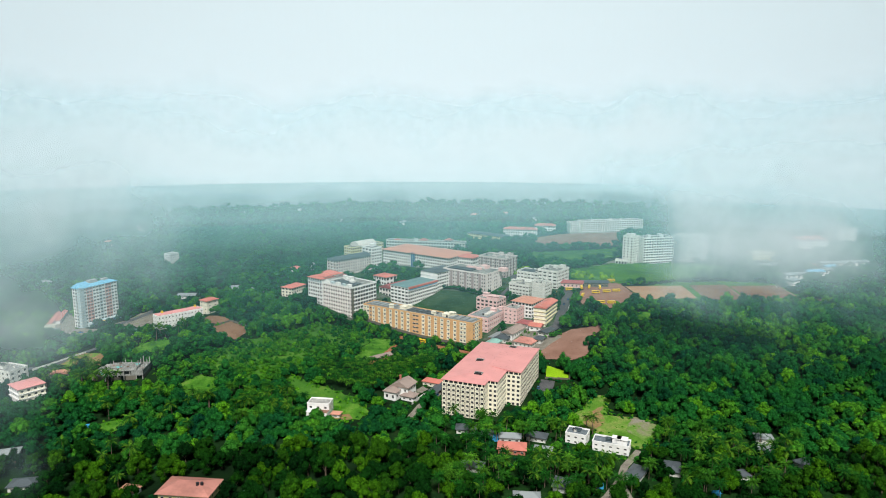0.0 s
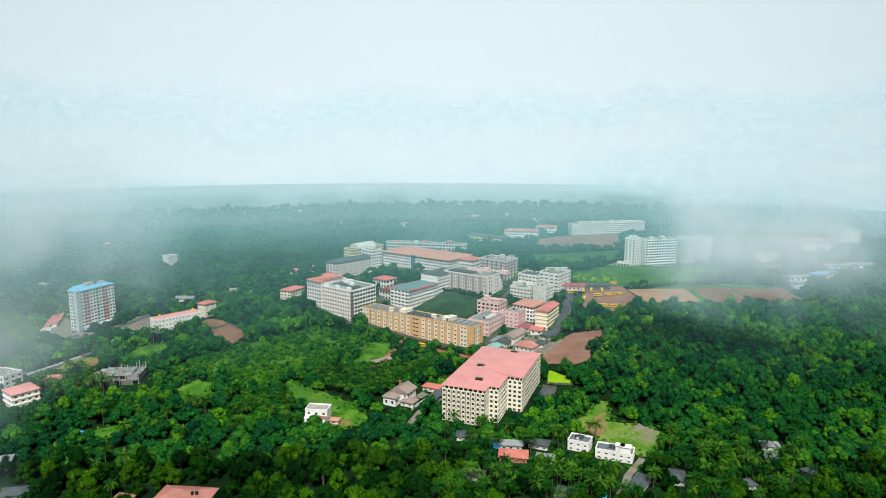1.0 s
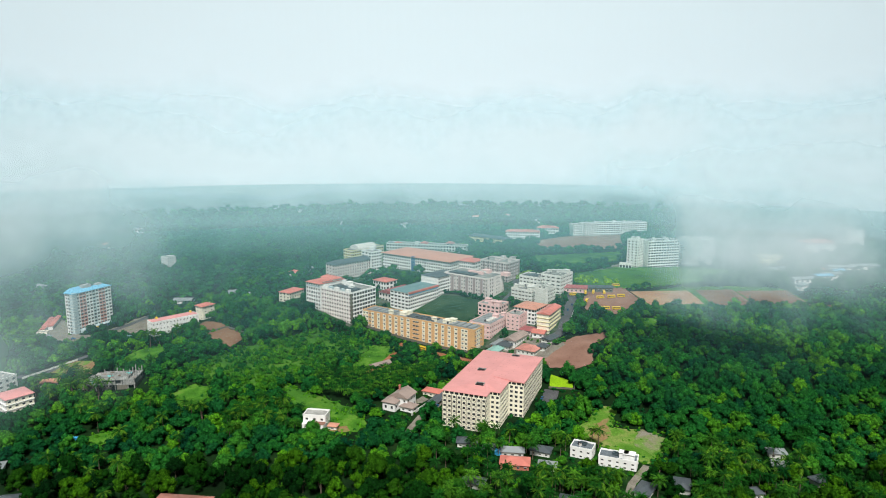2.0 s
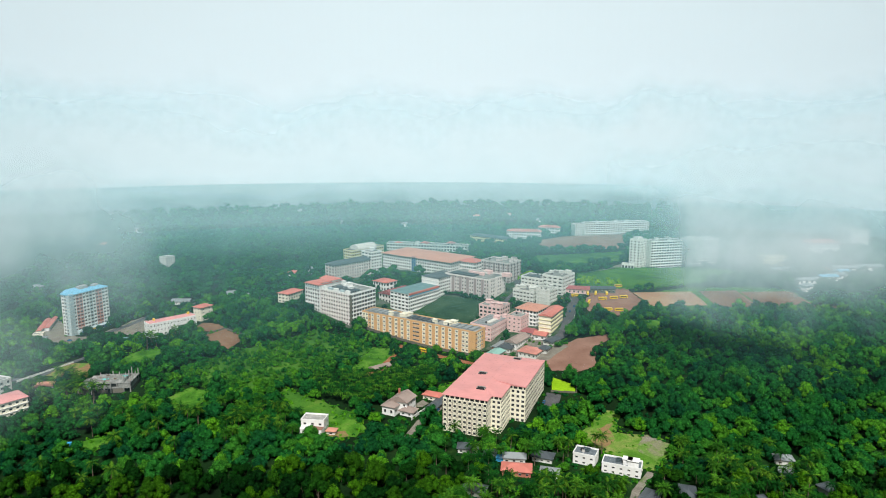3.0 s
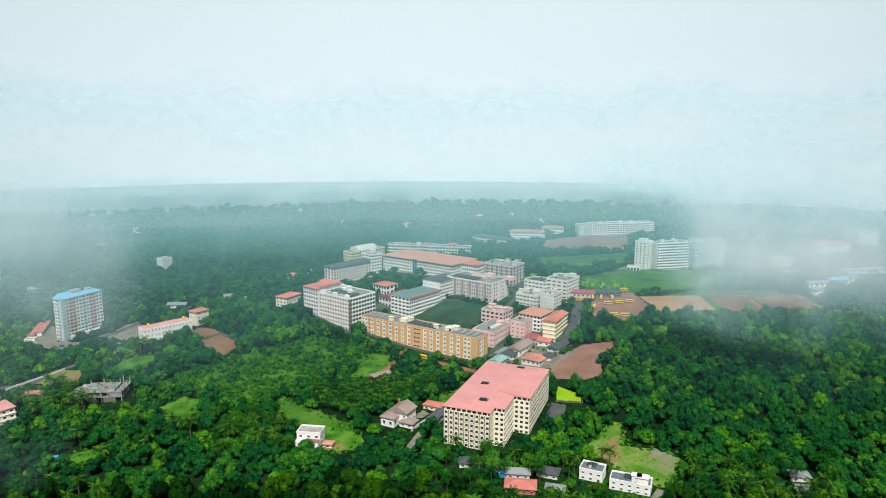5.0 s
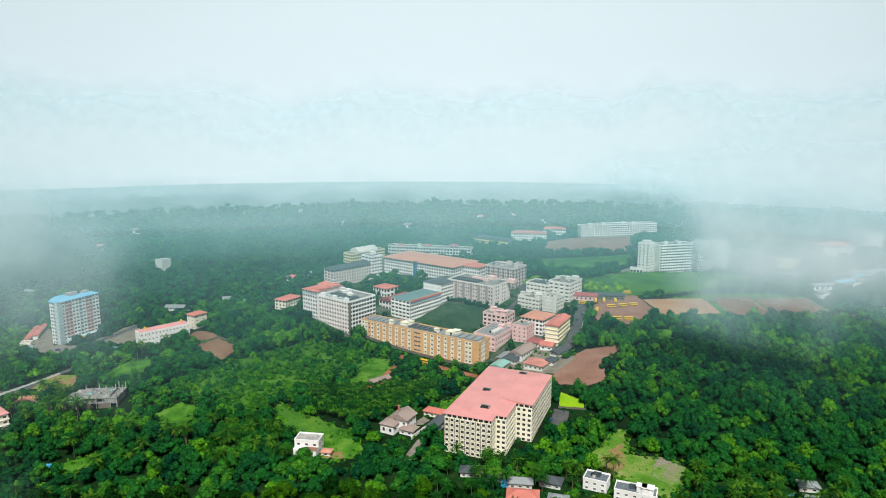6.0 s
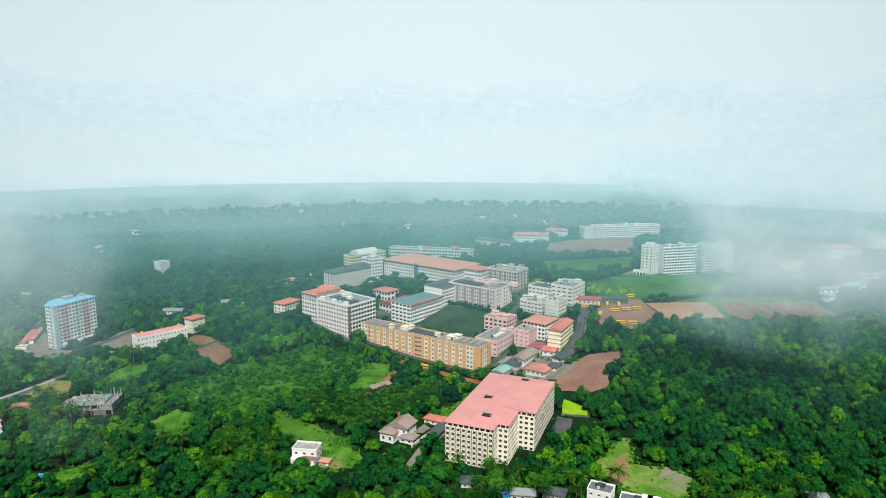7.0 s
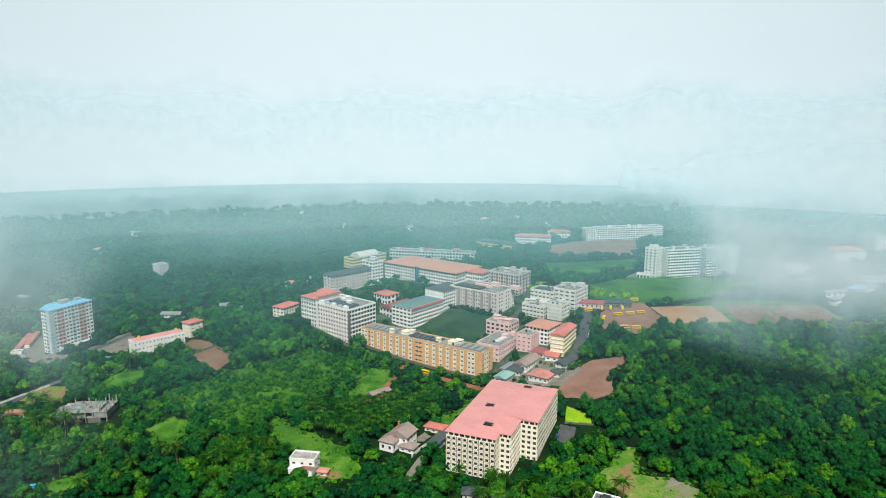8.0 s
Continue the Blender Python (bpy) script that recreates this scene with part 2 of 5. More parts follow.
def inside(poly, x, y):
    hit = np.zeros(np.shape(x), bool)
    px, py = np.array(poly, float).T
    for i in range(len(poly)):
        j = i - 1
        cross = (py[i] > y) != (py[j] > y)
        with np.errstate(divide="ignore", invalid="ignore"):
            hit ^= cross & (x < (px[j] - px[i]) * (y - py[i]) / (py[j] - py[i] + 1e-9) + px[i])
    return hit


def patch(name, poly, mat, label, lift=0.25, clear=True, ragged=2.2, front=15):
    """A piece of ground cover draped over the land, with an uneven edge."""
    bm = bmesh.new()
    bm.faces.new([bm.verts.new((x, y, 0)) for x, y in poly])
    bmesh.ops.triangulate(bm, faces=bm.faces[:])
    for _ in range(6):
        long = [e for e in bm.edges if e.calc_length() > 7]
        if not long:
            break
        bmesh.ops.subdivide_edges(bm, edges=long, cuts=1)
        bmesh.ops.triangulate(bm, faces=bm.faces[:])
    bm.normal_update()
    for v in bm.verts:
        if v.is_boundary:
            v.co.x += ragged * noise.noise(v.co * 0.13) * 2
            v.co.y += ragged * noise.noise(v.co * 0.13 + Vector((9, 4, 0))) * 2
        v.co.z = float(height(v.co.x, v.co.y)) + lift
    for f in bm.faces:
        if f.normal.z < 0:
            f.normal_flip()
    me = bpy.data.meshes.new(name)
    bm.to_mesh(me)
    bm.free()
    me.materials.append(mat)
    ob = tagged(new(name, me), label, name.replace("_", " "), kind="structure")
    if clear:
        CLEAR.append(poly)
        BARE.append(poly)
        if mat in (MEADOW, LAWN, GRASS) and name != "verge":
            GRASSY.append(poly)
        CLEAR.append([(x - front * x / math.hypot(x, y), y - front * y / math.hypot(x, y)) for x, y in poly])
    return ob


def lane(name, line, width, mat, label, lift=0.4):
    """A road or track along a plan line."""
    pts = []
    for a, b in zip(line, line[1:]):
        k = max(2, int(math.dist(a, b) / 5))
        pts += [(a[0] + (b[0] - a[0]) * i / k, a[1] + (b[1] - a[1]) * i / k) for i in range(k)]
    pts.append(line[-1])
    s = Shape()
    sides = []
    for i, (x, y) in enumerate(pts):
        (ax, ay), (bx, by) = pts[max(0, i - 1)], pts[min(len(pts) - 1, i + 1)]
        d = math.hypot(bx - ax, by - ay)
        nx, ny = -(by - ay) / d, (bx - ax) / d
        w = width / 2 * (1 + 0.12 * noise.noise(Vector((x, y, 0)) * 0.1))
        sides.append([(x + k * nx * w, y + k * ny * w) for k in (1, -1)])
    for (a, b), (c, d) in zip(sides, sides[1:]):
        s.face([(*p, float(height(*p)) + lift) for p in (b, d, c, a)])
        CLEAR.append([a, b, d, c])
        CLEAR.append([(x - 8 * x / math.hypot(x, y), y - 8 * y / math.hypot(x, y)) for x, y in (a, b, d, c)])
        BARE.append([a, b, d, c])
    ob = new(name, s.mesh(name, mat))
    return tagged(ob, label, name.replace("_", " "), kind="structure")


# ---- ground cover ----
patch("bare_yard", [(76, 509), (85, 526), (109, 543), (139, 546), (132, 536), (119, 525), (111, 488), (97, 484), (79, 489)], SOIL, "bare reddish earth yard beside the wood", ragged=0.7)
patch("paddy_field", [(77, 478), (91, 463), (89, 451), (74, 455)], PADDY, "small bright green paddy field", ragged=0.4)
patch("parking_area", [(70, 453), (79, 448), (76, 436), (62, 423)], ASPHALT, "wet dark asphalt parking area", ragged=0.3)
patch("lawn", [(103, 425), (111, 421), (104, 396), (128, 387), (129, 373), (111, 349), (102, 356), (92, 371), (80, 382), (84, 397), (95, 413)], LAWN, "patchy green clearing among trees")
patch("bare_strip", [(88, 397), (100, 404), (106, 412), (97, 383), (88, 374), (85, 385)], WORN, "worn red earth in the clearing", 0.5, False, ragged=3.4)
patch("gravel_patch", [(115, 391), (128, 384), (126, 373), (116, 359), (109, 370)], STONY, "grey gravel in the clearing", 0.5, False, ragged=3.4)
patch("bus_yard", [(128, 594), (130, 626), (141, 654), (180, 681), (183, 614), (152, 583)], SOIL, "bare brown earth bus yard", front=4)
patch("ploughed_field", [(182, 653), (245, 670), (242, 617), (188, 605)], FIELD, "orange-brown field with green edges", 0.6, ragged=0.6, front=4)
patch("ploughed_field", [(254, 674), (292, 684), (286, 622), (248, 613)], MUD, "reddish brown ploughed field", 0.6, ragged=0.6, front=4)
patch("ploughed_field", [(298, 680), (354, 688), (347, 640), (292, 623)], MUD, "dark brown ploughed field", 0.6, ragged=0.6, front=4)
patch("verge", [(183, 597), (186, 646), (246, 690), (330, 706), (356, 692), (352, 634), (300, 616), (240, 600)], GRASS, "grass strips between the ploughed fields", 0.3, ragged=3.0, front=4)
patch("sports_ground", [(141, 1015), (183, 1052), (287, 1086), (251, 941), (129, 920)], SOIL, "pale brown earth sports ground", 0.8)
patch("green_bank", [(112, 871), (242, 914), (229, 856), (143, 784), (113, 800)], GRASS, "open green grass bank", 0.7)
patch("sports_court", [(-22, 632), (3, 660), (43, 640), (24, 603), (-2, 600)], COURT, "dark green turf court between the blocks", 0.4)
patch("brown_pond", [(-204, 561), (-190, 578), (-165, 558), (-171, 529)], MUD, "brown earth field inside a low bank", 0.5, ragged=0.4)
patch("meadow", [(-183, 438), (-174, 453), (-154, 449), (-157, 418), (-172, 418)], MEADOW, "bright green meadow among trees")
patch("meadow", [(-240, 497), (-222, 508), (-220, 533), (-236, 534), (-247, 522), (-249, 500)], MEADOW, "terraced green meadow beside palms")
patch("meadow", [(-214, 374), (-197, 388), (-187, 378), (-198, 368)], MEADOW, "small bright meadow among trees")
patch("meadow", [(-61, 553), (-40, 552), (-42, 519), (-59, 490), (-71, 493)], MEADOW, "green meadow beside the earth track")
patch("meadow", [(-76, 415), (-58, 420), (-47, 404), (-49, 387), (-69, 386)], MEADOW, "green lawn beside the white house")
patch("bare_strip", [(-70, 393), (-58, 395), (-54, 387), (-68, 386)], WORN, "bare earth beside the house", 0.5, False)
patch("open_scrub", [(-116, 459), (-91, 444), (-48, 412), (-74, 414), (-94, 418)], GRASS, "open scrub grass")
patch("meadow", [(-8, 457), (18, 498), (21, 491), (0, 451)], MEADOW, "grass slope beside the hostel")
patch("house_yard", [(-19, 426), (-9, 440), (-15, 444), (-21, 434)], GRAVEL, "pale gravel yard of the villa", 0.4)
patch("bare_yard", [(-218, 587), (-216, 601), (-196, 592), (-188, 576), (-200, 573)], MUD, "red earth behind the white block")
patch("bare_yard", [(-346, 560), (-325, 583), (-306, 575), (-317, 545)], GRAVEL, "pale yard at the tower's foot")
CAMPUS = [(-140, 640), (-85, 588), (-70, 606), (28, 540), (95, 545), (130, 620), (135, 690), (90, 760), (20, 775), (-110, 800), (-145, 740)]
patch("campus_ground", CAMPUS, PAVING, "worn grass and paving between the campus blocks", 0.18, False)
patch("scrubland", [(-200, 475), (-165, 525), (-110, 585), (-60, 560), (-72, 500), (-95, 490), (-100, 465), (-130, 440)], GRASS, "rough grass between low bushes", 0.15, False)
patch("meadow", [(166, 551), (170, 570), (187, 572), (180, 552)], MEADOW, "small green field inside the wood")
patch("house_yard", [(36, 522), (44, 512), (78, 508), (98, 530), (94, 546), (66, 566), (44, 548)], GRAVEL, "worn yards between the low houses", 0.3, ragged=0.8, front=8)
patch("bare_yard", [(-291, 484), (-291, 509), (-264, 506), (-253, 480), (-272, 472)], WORN, "rough brown and green plot behind the wall", 0.4)
patch("bare_yard", [(-345, 574), (-372, 626), (-362, 634), (-338, 600), (-330, 580), (-318, 564)], GRAVEL, "grey yard beside the red sheds", 0.4, ragged=0.8)
patch("bare_yard", [(-300, 590), (-262, 572), (-256, 600), (-285, 632)], GRAVEL, "grey yard between tower and school")
patch("green_bank", [(145, 738), (208, 798), (316, 806), (347, 773), (261, 709), (187, 670), (137, 681)], GRASS, "green grass slope below the white towers", 0.5)
lane("track", [(182, 690), (240, 714), (293, 740), (350, 790)], 5, SOIL, "pale earth track on the slope")
lane("track", [(348, 676), (346, 633), (371, 629)], 7, SOIL, "pale earth track at the field edge")
patch("village_ground", [(40, 296), (130, 296), (130, 345), (112, 349), (80, 380), (45, 385), (-5, 380), (0, 300)], SHADED_WEEDS, "weedy ground under palms, their shade put into its colour", 0.12, False)
patch("village_ground", [(130, 296), (200, 300), (195, 365), (130, 368)], SHADED_WEEDS, "weedy ground under palms, their shade put into its colour", 0.12, False)
lane("road", [(89, 545), (99, 555), (109, 588), (121, 627), (123, 660), (140, 668)], 9, ASPHALT, "wet grey campus road")
lane("road", [(43, 604), (56, 633), (75, 670), (75, 723)], 7, ASPHALT, "grey campus lane between blocks")
lane("road", [(169, 758), (222, 825)], 9, GRAVEL, "pale drive up to the white tower")
lane("road", [(-330, 478), (-296, 479), (-288, 507), (-270, 540)], 6, ASPHALT, "grey road among palms")
lane("road", [(-310, 560), (-289, 600), (-276, 640), (-230, 690)], 7, ASPHALT, "grey road beside the tower")
lane("path", [(110, 349), (97, 331), (91, 317), (91, 302), (97, 270)], 4, GRAVEL, "pale gravel path through the trees")
lane("path", [(91, 317), (81, 302), (66, 285)], 4, GRAVEL, "pale gravel side path")
lane("track", [(-56, 488), (-48, 507), (-40, 538)], 4, REDSOIL, "red earth track through grass")
lane("track", [(-40, 560), (-21, 547), (3, 529), (30, 508)], 6, REDSOIL, "red earth track below the ochre block")
lane("track", [(-22, 385), (-14, 410), (-2, 432)], 5, GRAVEL, "pale drive beside the hostel")
lane("track", [(288, 616), (294, 684)], 3.5, SOIL, "pale earth track between fields", 0.7)

# ---- buildings ----
WINDOWS = {}


def window_mesh(w, h, glass, trim, shade_out):
    """A pane set back in its frame, under a thin sunshade; x along the wall, y inwards."""
    key = (round(w, 1), round(h, 1), glass.name, trim.name, shade_out)
    if key not in WINDOWS:
        s, a, b, t = Shape(), w / 2, h / 2, min(0.12, w * 0.08)
        s.face([(-a, 0.3, -b), (a, 0.3, -b), (a, 0.3, b), (-a, 0.3, b)], 0)
        for x0, x1, z0, z1 in ((-a, -a + t, -b, b), (a - t, a, -b, b), (-a + t, a - t, -b, -b + t), (-a + t, a - t, b - t, b), (-t / 2, t / 2, -b + t, b - t)):
            s.face([(x0, 0.22, z0), (x1, 0.22, z0), (x1, 0.22, z1), (x0, 0.22, z1)], 1)
        if shade_out:
            s.box(-a - 0.15, a + 0.15, -shade_out, 0.0, b, b + 0.12, 2)
        WINDOWS[key] = s.mesh("window", glass, trim, FRAME)
    return WINDOWS[key]


def facade(s, a, b, z_low, z0, h, storeys, bays, fw, fh, sill, stripe, blank):
    """One wall from a to b with window openings sunk into it. Returns the middles of the openings."""
    dx, dy = b[0] - a[0], b[1] - a[1]
    ln = math.hypot(dx, dy)
    ux, uy = dx / ln, dy / ln

    def at(u, z, inn=0.0):
        return (a[0] + ux * u - uy * inn, a[1] + uy * u + ux * inn, z)

    s.face([at(0, z_low), at(ln, z_low), at(ln, z0), at(0, z0)], 0)
    if not bays:
        s.face([at(0, z0), at(ln, z0), at(ln, z0 + h), at(0, z0 + h)], 0)
        return []
    cw, ch, spots = ln / bays, h / storeys, []
    for i in range(bays):
        slot = stripe[i % len(stripe)]
        u0, u1 = i * cw, (i + 1) * cw
        kind = blank[i % len(blank)] if blank else 0
        if kind == 1:
            s.face([at(u0, z0), at(u1, z0), at(u1, z0 + h), at(u0, z0 + h)], slot)
            continue
        wide = 0.92 if kind == 2 else fw
        w0, w1 = u0 + cw * (1 - wide) / 2, u1 - cw * (1 - wide) / 2
        for k in range(storeys):
            c0, c1 = z0 + k * ch, z0 + (k + 1) * ch
            v0, v1 = c0 + sill * ch, c0 + (sill + fh) * ch
            for q in (((u0, c0), (u1, c0), (u1, v0), (u0, v0)), ((u0, v1), (u1, v1), (u1, c1), (u0, c1)), ((u0, v0), (w0, v0), (w0, v1), (u0, v1)), ((w1, v0), (u1, v0), (u1, v1), (w1, v1))):
                s.face([at(*p) for p in q], slot)
            rim = ((w0, v0), (w1, v0), (w1, v1), (w0, v1))
            for p, q in zip(rim, rim[1:] + rim[:1]):
                s.face([at(*p), at(*q), at(*q, 0.35), at(*p, 0.35)], slot)
            spots.append((at((w0 + w1) / 2, (v0 + v1) / 2), w1 - w0, v1 - v0))
    return spots


def grown(ring, d):
    """The ring pushed outwards by d."""
    out, n = [], len(ring)
    for i in range(n):
        (ax, ay), (bx, by), (cx, cy) = ring[i - 1], ring[i], ring[(i + 1) % n]
        l1, l2 = math.hypot(bx - ax, by - ay), math.hypot(cx - bx, cy - by)
        n1, n2 = ((by - ay) / l1, (ax - bx) / l1), ((cy - by) / l2, (bx - cx) / l2)
        k = d / max(0.3, 1 + n1[0] * n2[0] + n1[1] * n2[1])
        out.append((bx + (n1[0] + n2[0]) * k, by + (n1[1] + n2[1]) * k))
    return out


def pitched(ring, z, rise, over, inset=0.5, thick=0.25):
    """A hipped roof (inset 0: gabled) over a ring; the ridge runs along its longer side."""
    s, eave = Shape(), grown(ring, over)
    xs, ys = [p[0] for p in eave], [p[1] for p in eave]
    x0, x1, y0, y1 = min(xs), max(xs), min(ys), max(ys)
    if x1 - x0 > y1 - y0:
        k, m = (y1 - y0) * inset, (y0 + y1) / 2
        ridge = [(x0 + k, m), (x1 - k, m)]
    else:
        k, m = (x1 - x0) * inset, (x0 + x1) / 2
        ridge = [(m, y0 + k), (m, y1 - k)]
    (rx0, ry0), (rx1, ry1) = ridge
    rl = max(0.01, math.dist(*ridge))

    def up(p):
        """The point of the ridge nearest to an eave's corner."""
        k = min(1.0, max(0.0, ((p[0] - rx0) * (rx1 - rx0) + (p[1] - ry0) * (ry1 - ry0)) / rl**2))
        return (rx0 + (rx1 - rx0) * k, ry0 + (ry1 - ry0) * k, z + rise)

    n = len(eave)
    for i in range(n):
        j = (i + 1) % n
        a, b = (*eave[i], z), (*eave[j], z)
        ra, rb = up(eave[i]), up(eave[j])
        if math.dist(ra, rb) < 0.05:
            s.face([a, b, rb])
        else:
            s.face([a, b, rb])
            s.face([a, rb, ra])
        s.face([(*eave[i], z - thick), (*eave[j], z - thick), b, a])
    s.face([(x, y, z - thick) for x, y in reversed(eave)])
    return s


def building(name, label, category, at, rot, ring, h, storeys, bays, walls, roof="flat", roof_mat=SLAB, fw=0.6, fh=0.55, sill=0.26, stripe=(0,), blank=None,
             rise=3.0, over=0.8, inset=0.5, gap=0.0, bands=None, glass=GLASS, trim=WINTRIM, shade_out=0.35, piers=None, clutter=0, seed=1, group="", z=None, margin=3.5, wide=(), fore=8, by_edge=None):
    """A block of storeys over a plan ring, with its windows, bands, roof and rooftop pieces."""
    z = float(height(*at)) if z is None else z
    top = thing(name, label, category, at[0], at[1], z, rot, group)
    rng = random.Random(seed)
    s, n, spots = Shape(), len(ring), []
    hw = h - gap
    for i in range(n):
        a, b = ring[i], ring[(i + 1) % n]
        turn = math.degrees(math.atan2(b[1] - a[1], b[0] - a[0]))
        spots += [(p, w, t, turn) for p, w, t in facade(s, a, b, -9, 0, hw, storeys, bays[i] if i < len(bays) else 0, *((0.8, 0.66, 0.18) if i in wide else (fw, fh, sill)), (by_edge or {}).get(i, stripe), blank)]
    s.face([(*p, hw) for p in ring], 0)
    part("wall", s, walls, top)
    for p, w, t, turn in spots:
        ob = part("window", window_mesh(w, t, glass, trim, shade_out), None, top)
        ob.matrix_basis = pose(*p, 0, 0, turn)
    if bands:
        for k in range(1, storeys + (0 if gap else 1)):
            b = Shape()
            edge = grown(ring, bands[1])
            b.prism(edge, hw * k / storeys - 0.25, hw * k / storeys)
            part("floor_band", b, bands[0], top)
    if piers:
        for mat, out, wide, i in [(p[0], p[2], p[3], e) for p in (piers if isinstance(piers, list) else [piers]) for e in p[1]]:
            a, b = ring[i], ring[(i + 1) % n]
            ln = math.dist(a, b)
            ux, uy = (b[0] - a[0]) / ln, (b[1] - a[1]) / ln
            for k in range(bays[i] + 1):
                u = min(max(ln * k / bays[i], wide / 2), ln - wide / 2)
                c = [(a[0] + ux * (u + q * wide / 2) + uy * o, a[1] + uy * (u + q * wide / 2) - ux * o) for q, o in ((-1, out), (1, out), (1, -0.05), (-1, -0.05))]
                g = Shape()
                g.prism(c, -3, hw)
                part("pier", g, mat, top)
    if gap:
        # solid dark ring standing in for the shade of the open storey
        g = Shape()
        g.prism(grown(ring, -0.6), hw, h - 0.2)
        part("eave_shade_band", g, GLASS, top, "dark band put in for the shaded gap under the eaves")
    if roof == "flat":
        g = Shape()
        g.prism(grown(ring, -0.25), h, h + 0.12)
        part("roof", g, roof_mat, top)
        outer, inner = grown(ring, 0.12), grown(ring, -0.25)
        g = Shape()
        for i in range(n):
            j = (i + 1) % n
            o0, o1, i0, i1 = outer[i], outer[j], inner[i], inner[j]
            g.face([(*o0, h - 0.1), (*o1, h - 0.1), (*o1, h + 0.95), (*o0, h + 0.95)])
            g.face([(*i1, h), (*i0, h), (*i0, h + 0.95), (*i1, h + 0.95)])
            g.face([(*o0, h + 0.95), (*o1, h + 0.95), (*i1, h + 0.95), (*i0, h + 0.95)])
        part("parapet", g, walls[0], top)
    else:
        part("roof", pitched(ring, h + 0.1, rise, over, 0.0 if roof == "gable" else inset), roof_mat, top)
        if roof == "gable":
            xs, ys = [p[0] for p in ring], [p[1] for p in ring]
            x0, x1, y0, y1 = min(xs), max(xs), min(ys), max(ys)
            for e in (0, 1):
                g = Shape()
                if x1 - x0 > y1 - y0:
                    q = x0 + 0.1 if e == 0 else x1 - 0.1
                    tri = [(q, y0, h), (q, y1, h), (q, (y0 + y1) / 2, h + rise * 0.94)]
                else:
                    q = y0 + 0.1 if e == 0 else y1 - 0.1
                    tri = [(x0, q, h), (x1, q, h), ((x0 + x1) / 2, q, h + rise * 0.94)]
                g.face(tri if e else tri[::-1])
                part("gable", g, walls[0], top)
    xs, ys = [p[0] for p in ring], [p[1] for p in ring]
    for _ in range(clutter):
        x, y = rng.uniform(min(xs) + 3, max(xs) - 3), rng.uniform(min(ys) + 3, max(ys) - 3)
        if not inside(grown(ring, -2.5), np.array(x), np.array(y)):
            continue
        kind = rng.random()
        g = Shape()
        if kind < 0.4:
            w = rng.uniform(1.6, 3.0)
            g.box(x - w, x + w, y - w * 0.8, y + w * 0.8, h + 0.05, h + rng.uniform(2.2, 3.2))
            g.box(x - w - 0.3, x + w + 0.3, y - w * 0.8 - 0.3, y + w * 0.8 + 0.3, h + 3.2, h + 3.4)
            part("stair_head", g, CREAM if walls[0] is OCHRE else walls[0], top)
        elif kind < 0.75:
            g.tube(x, y, h + 0.1, h + 1.7, 0.8, 0.8, 10)
            tank = part("water_tank", g, rng.choice([TANK, TANK, FRAME]), top)
            g = Shape()
            g.tube(x, y, h + 1.7, h + 2.0, 0.8, 0.3, 10)
            part("lid", g, TANK, tank)
        else:
            for j in range(3):
                g.box(x - 2, x + 2, y + j * 1.6, y + j * 1.6 + 1.1, h + 0.5 + 0.1 * j, h + 0.6 + 0.1 * j)
            part("solar_panel", g, PANEL, top)
    c, sn = math.cos(radians(rot)), math.sin(radians(rot))
    plot = [(at[0] + c * x - sn * y, at[1] + sn * x + c * y) for x, y in grown(ring, margin)]
    CLEAR.append(plot)
    BARE.append([(at[0] + c * x - sn * y, at[1] + sn * x + c * y) for x, y in grown(ring, 1.5)])
    CLEAR.append([(x - fore * x / math.hypot(x, y), y - fore * y / math.hypot(x, y)) for x, y in plot])
    return top


def rect(l1, l2):
    """A plan ring whose near corner is the origin: l1 to the left, l2 away. Edges: right, back, left, front."""
    return [(0, 0), (0, l2), (-l1, l2), (-l1, 0)]


def block(name, label, category, c, rot, l1, l2, h, storeys, front, right, walls, **more):
    return building(name, label, category, c, rot, rect(l1, l2), h, storeys, [right, 0, 0, front], walls, **more)


def rows_on_roof(top, name, mat, x0, x1, y0, y1, z, count, along, label="", tall=0.5):
    """Low sheds or panels in parallel rows on a flat roof."""
    for k in range(count):
        g = Shape()
        if along == "x":
            a = y0 + (y1 - y0) * k / count
            b = a + (y1 - y0) / count * 0.7
            g.prism([(x0, a), (x1, a), (x1, b), (x0, b)], z, z + tall)
        else:
            a = x0 + (x1 - x0) * k / count
            b = a + (x1 - x0) / count * 0.7
            g.prism([(a, y0), (b, y0), (b, y1), (a, y1)], z, z + tall)
        part(name, g, mat, top, label)


# hostel with stepped plan
hostel = building("hostel_building", "seven-storey cream hostel with a broad pink sheet roof", "building", (25.6, 389.1), -21, [(0, 0), (0, 8), (6, 8), (6, 28.5), (15.5, 28.5), (15.5, 80), (-27, 80), (-28, 0)],
                  23.4, 7, [3, 2, 8, 3, 22, 0, 0, 9], [CREAM, WHITE, DARKTRIM], "hip", PINKROOF, 0.56, 0.54, 0.24, rise=2.2, over=0.5, inset=0.42, gap=2.1, piers=[(DARKTRIM, (7,), 0.24, 0.28), (CREAM, (4,), 0.1, 0.3)], bands=(CREAM, 0.14), shade_out=0.12, by_edge={4: (2,)}, z=-1.0, wide=(2,))
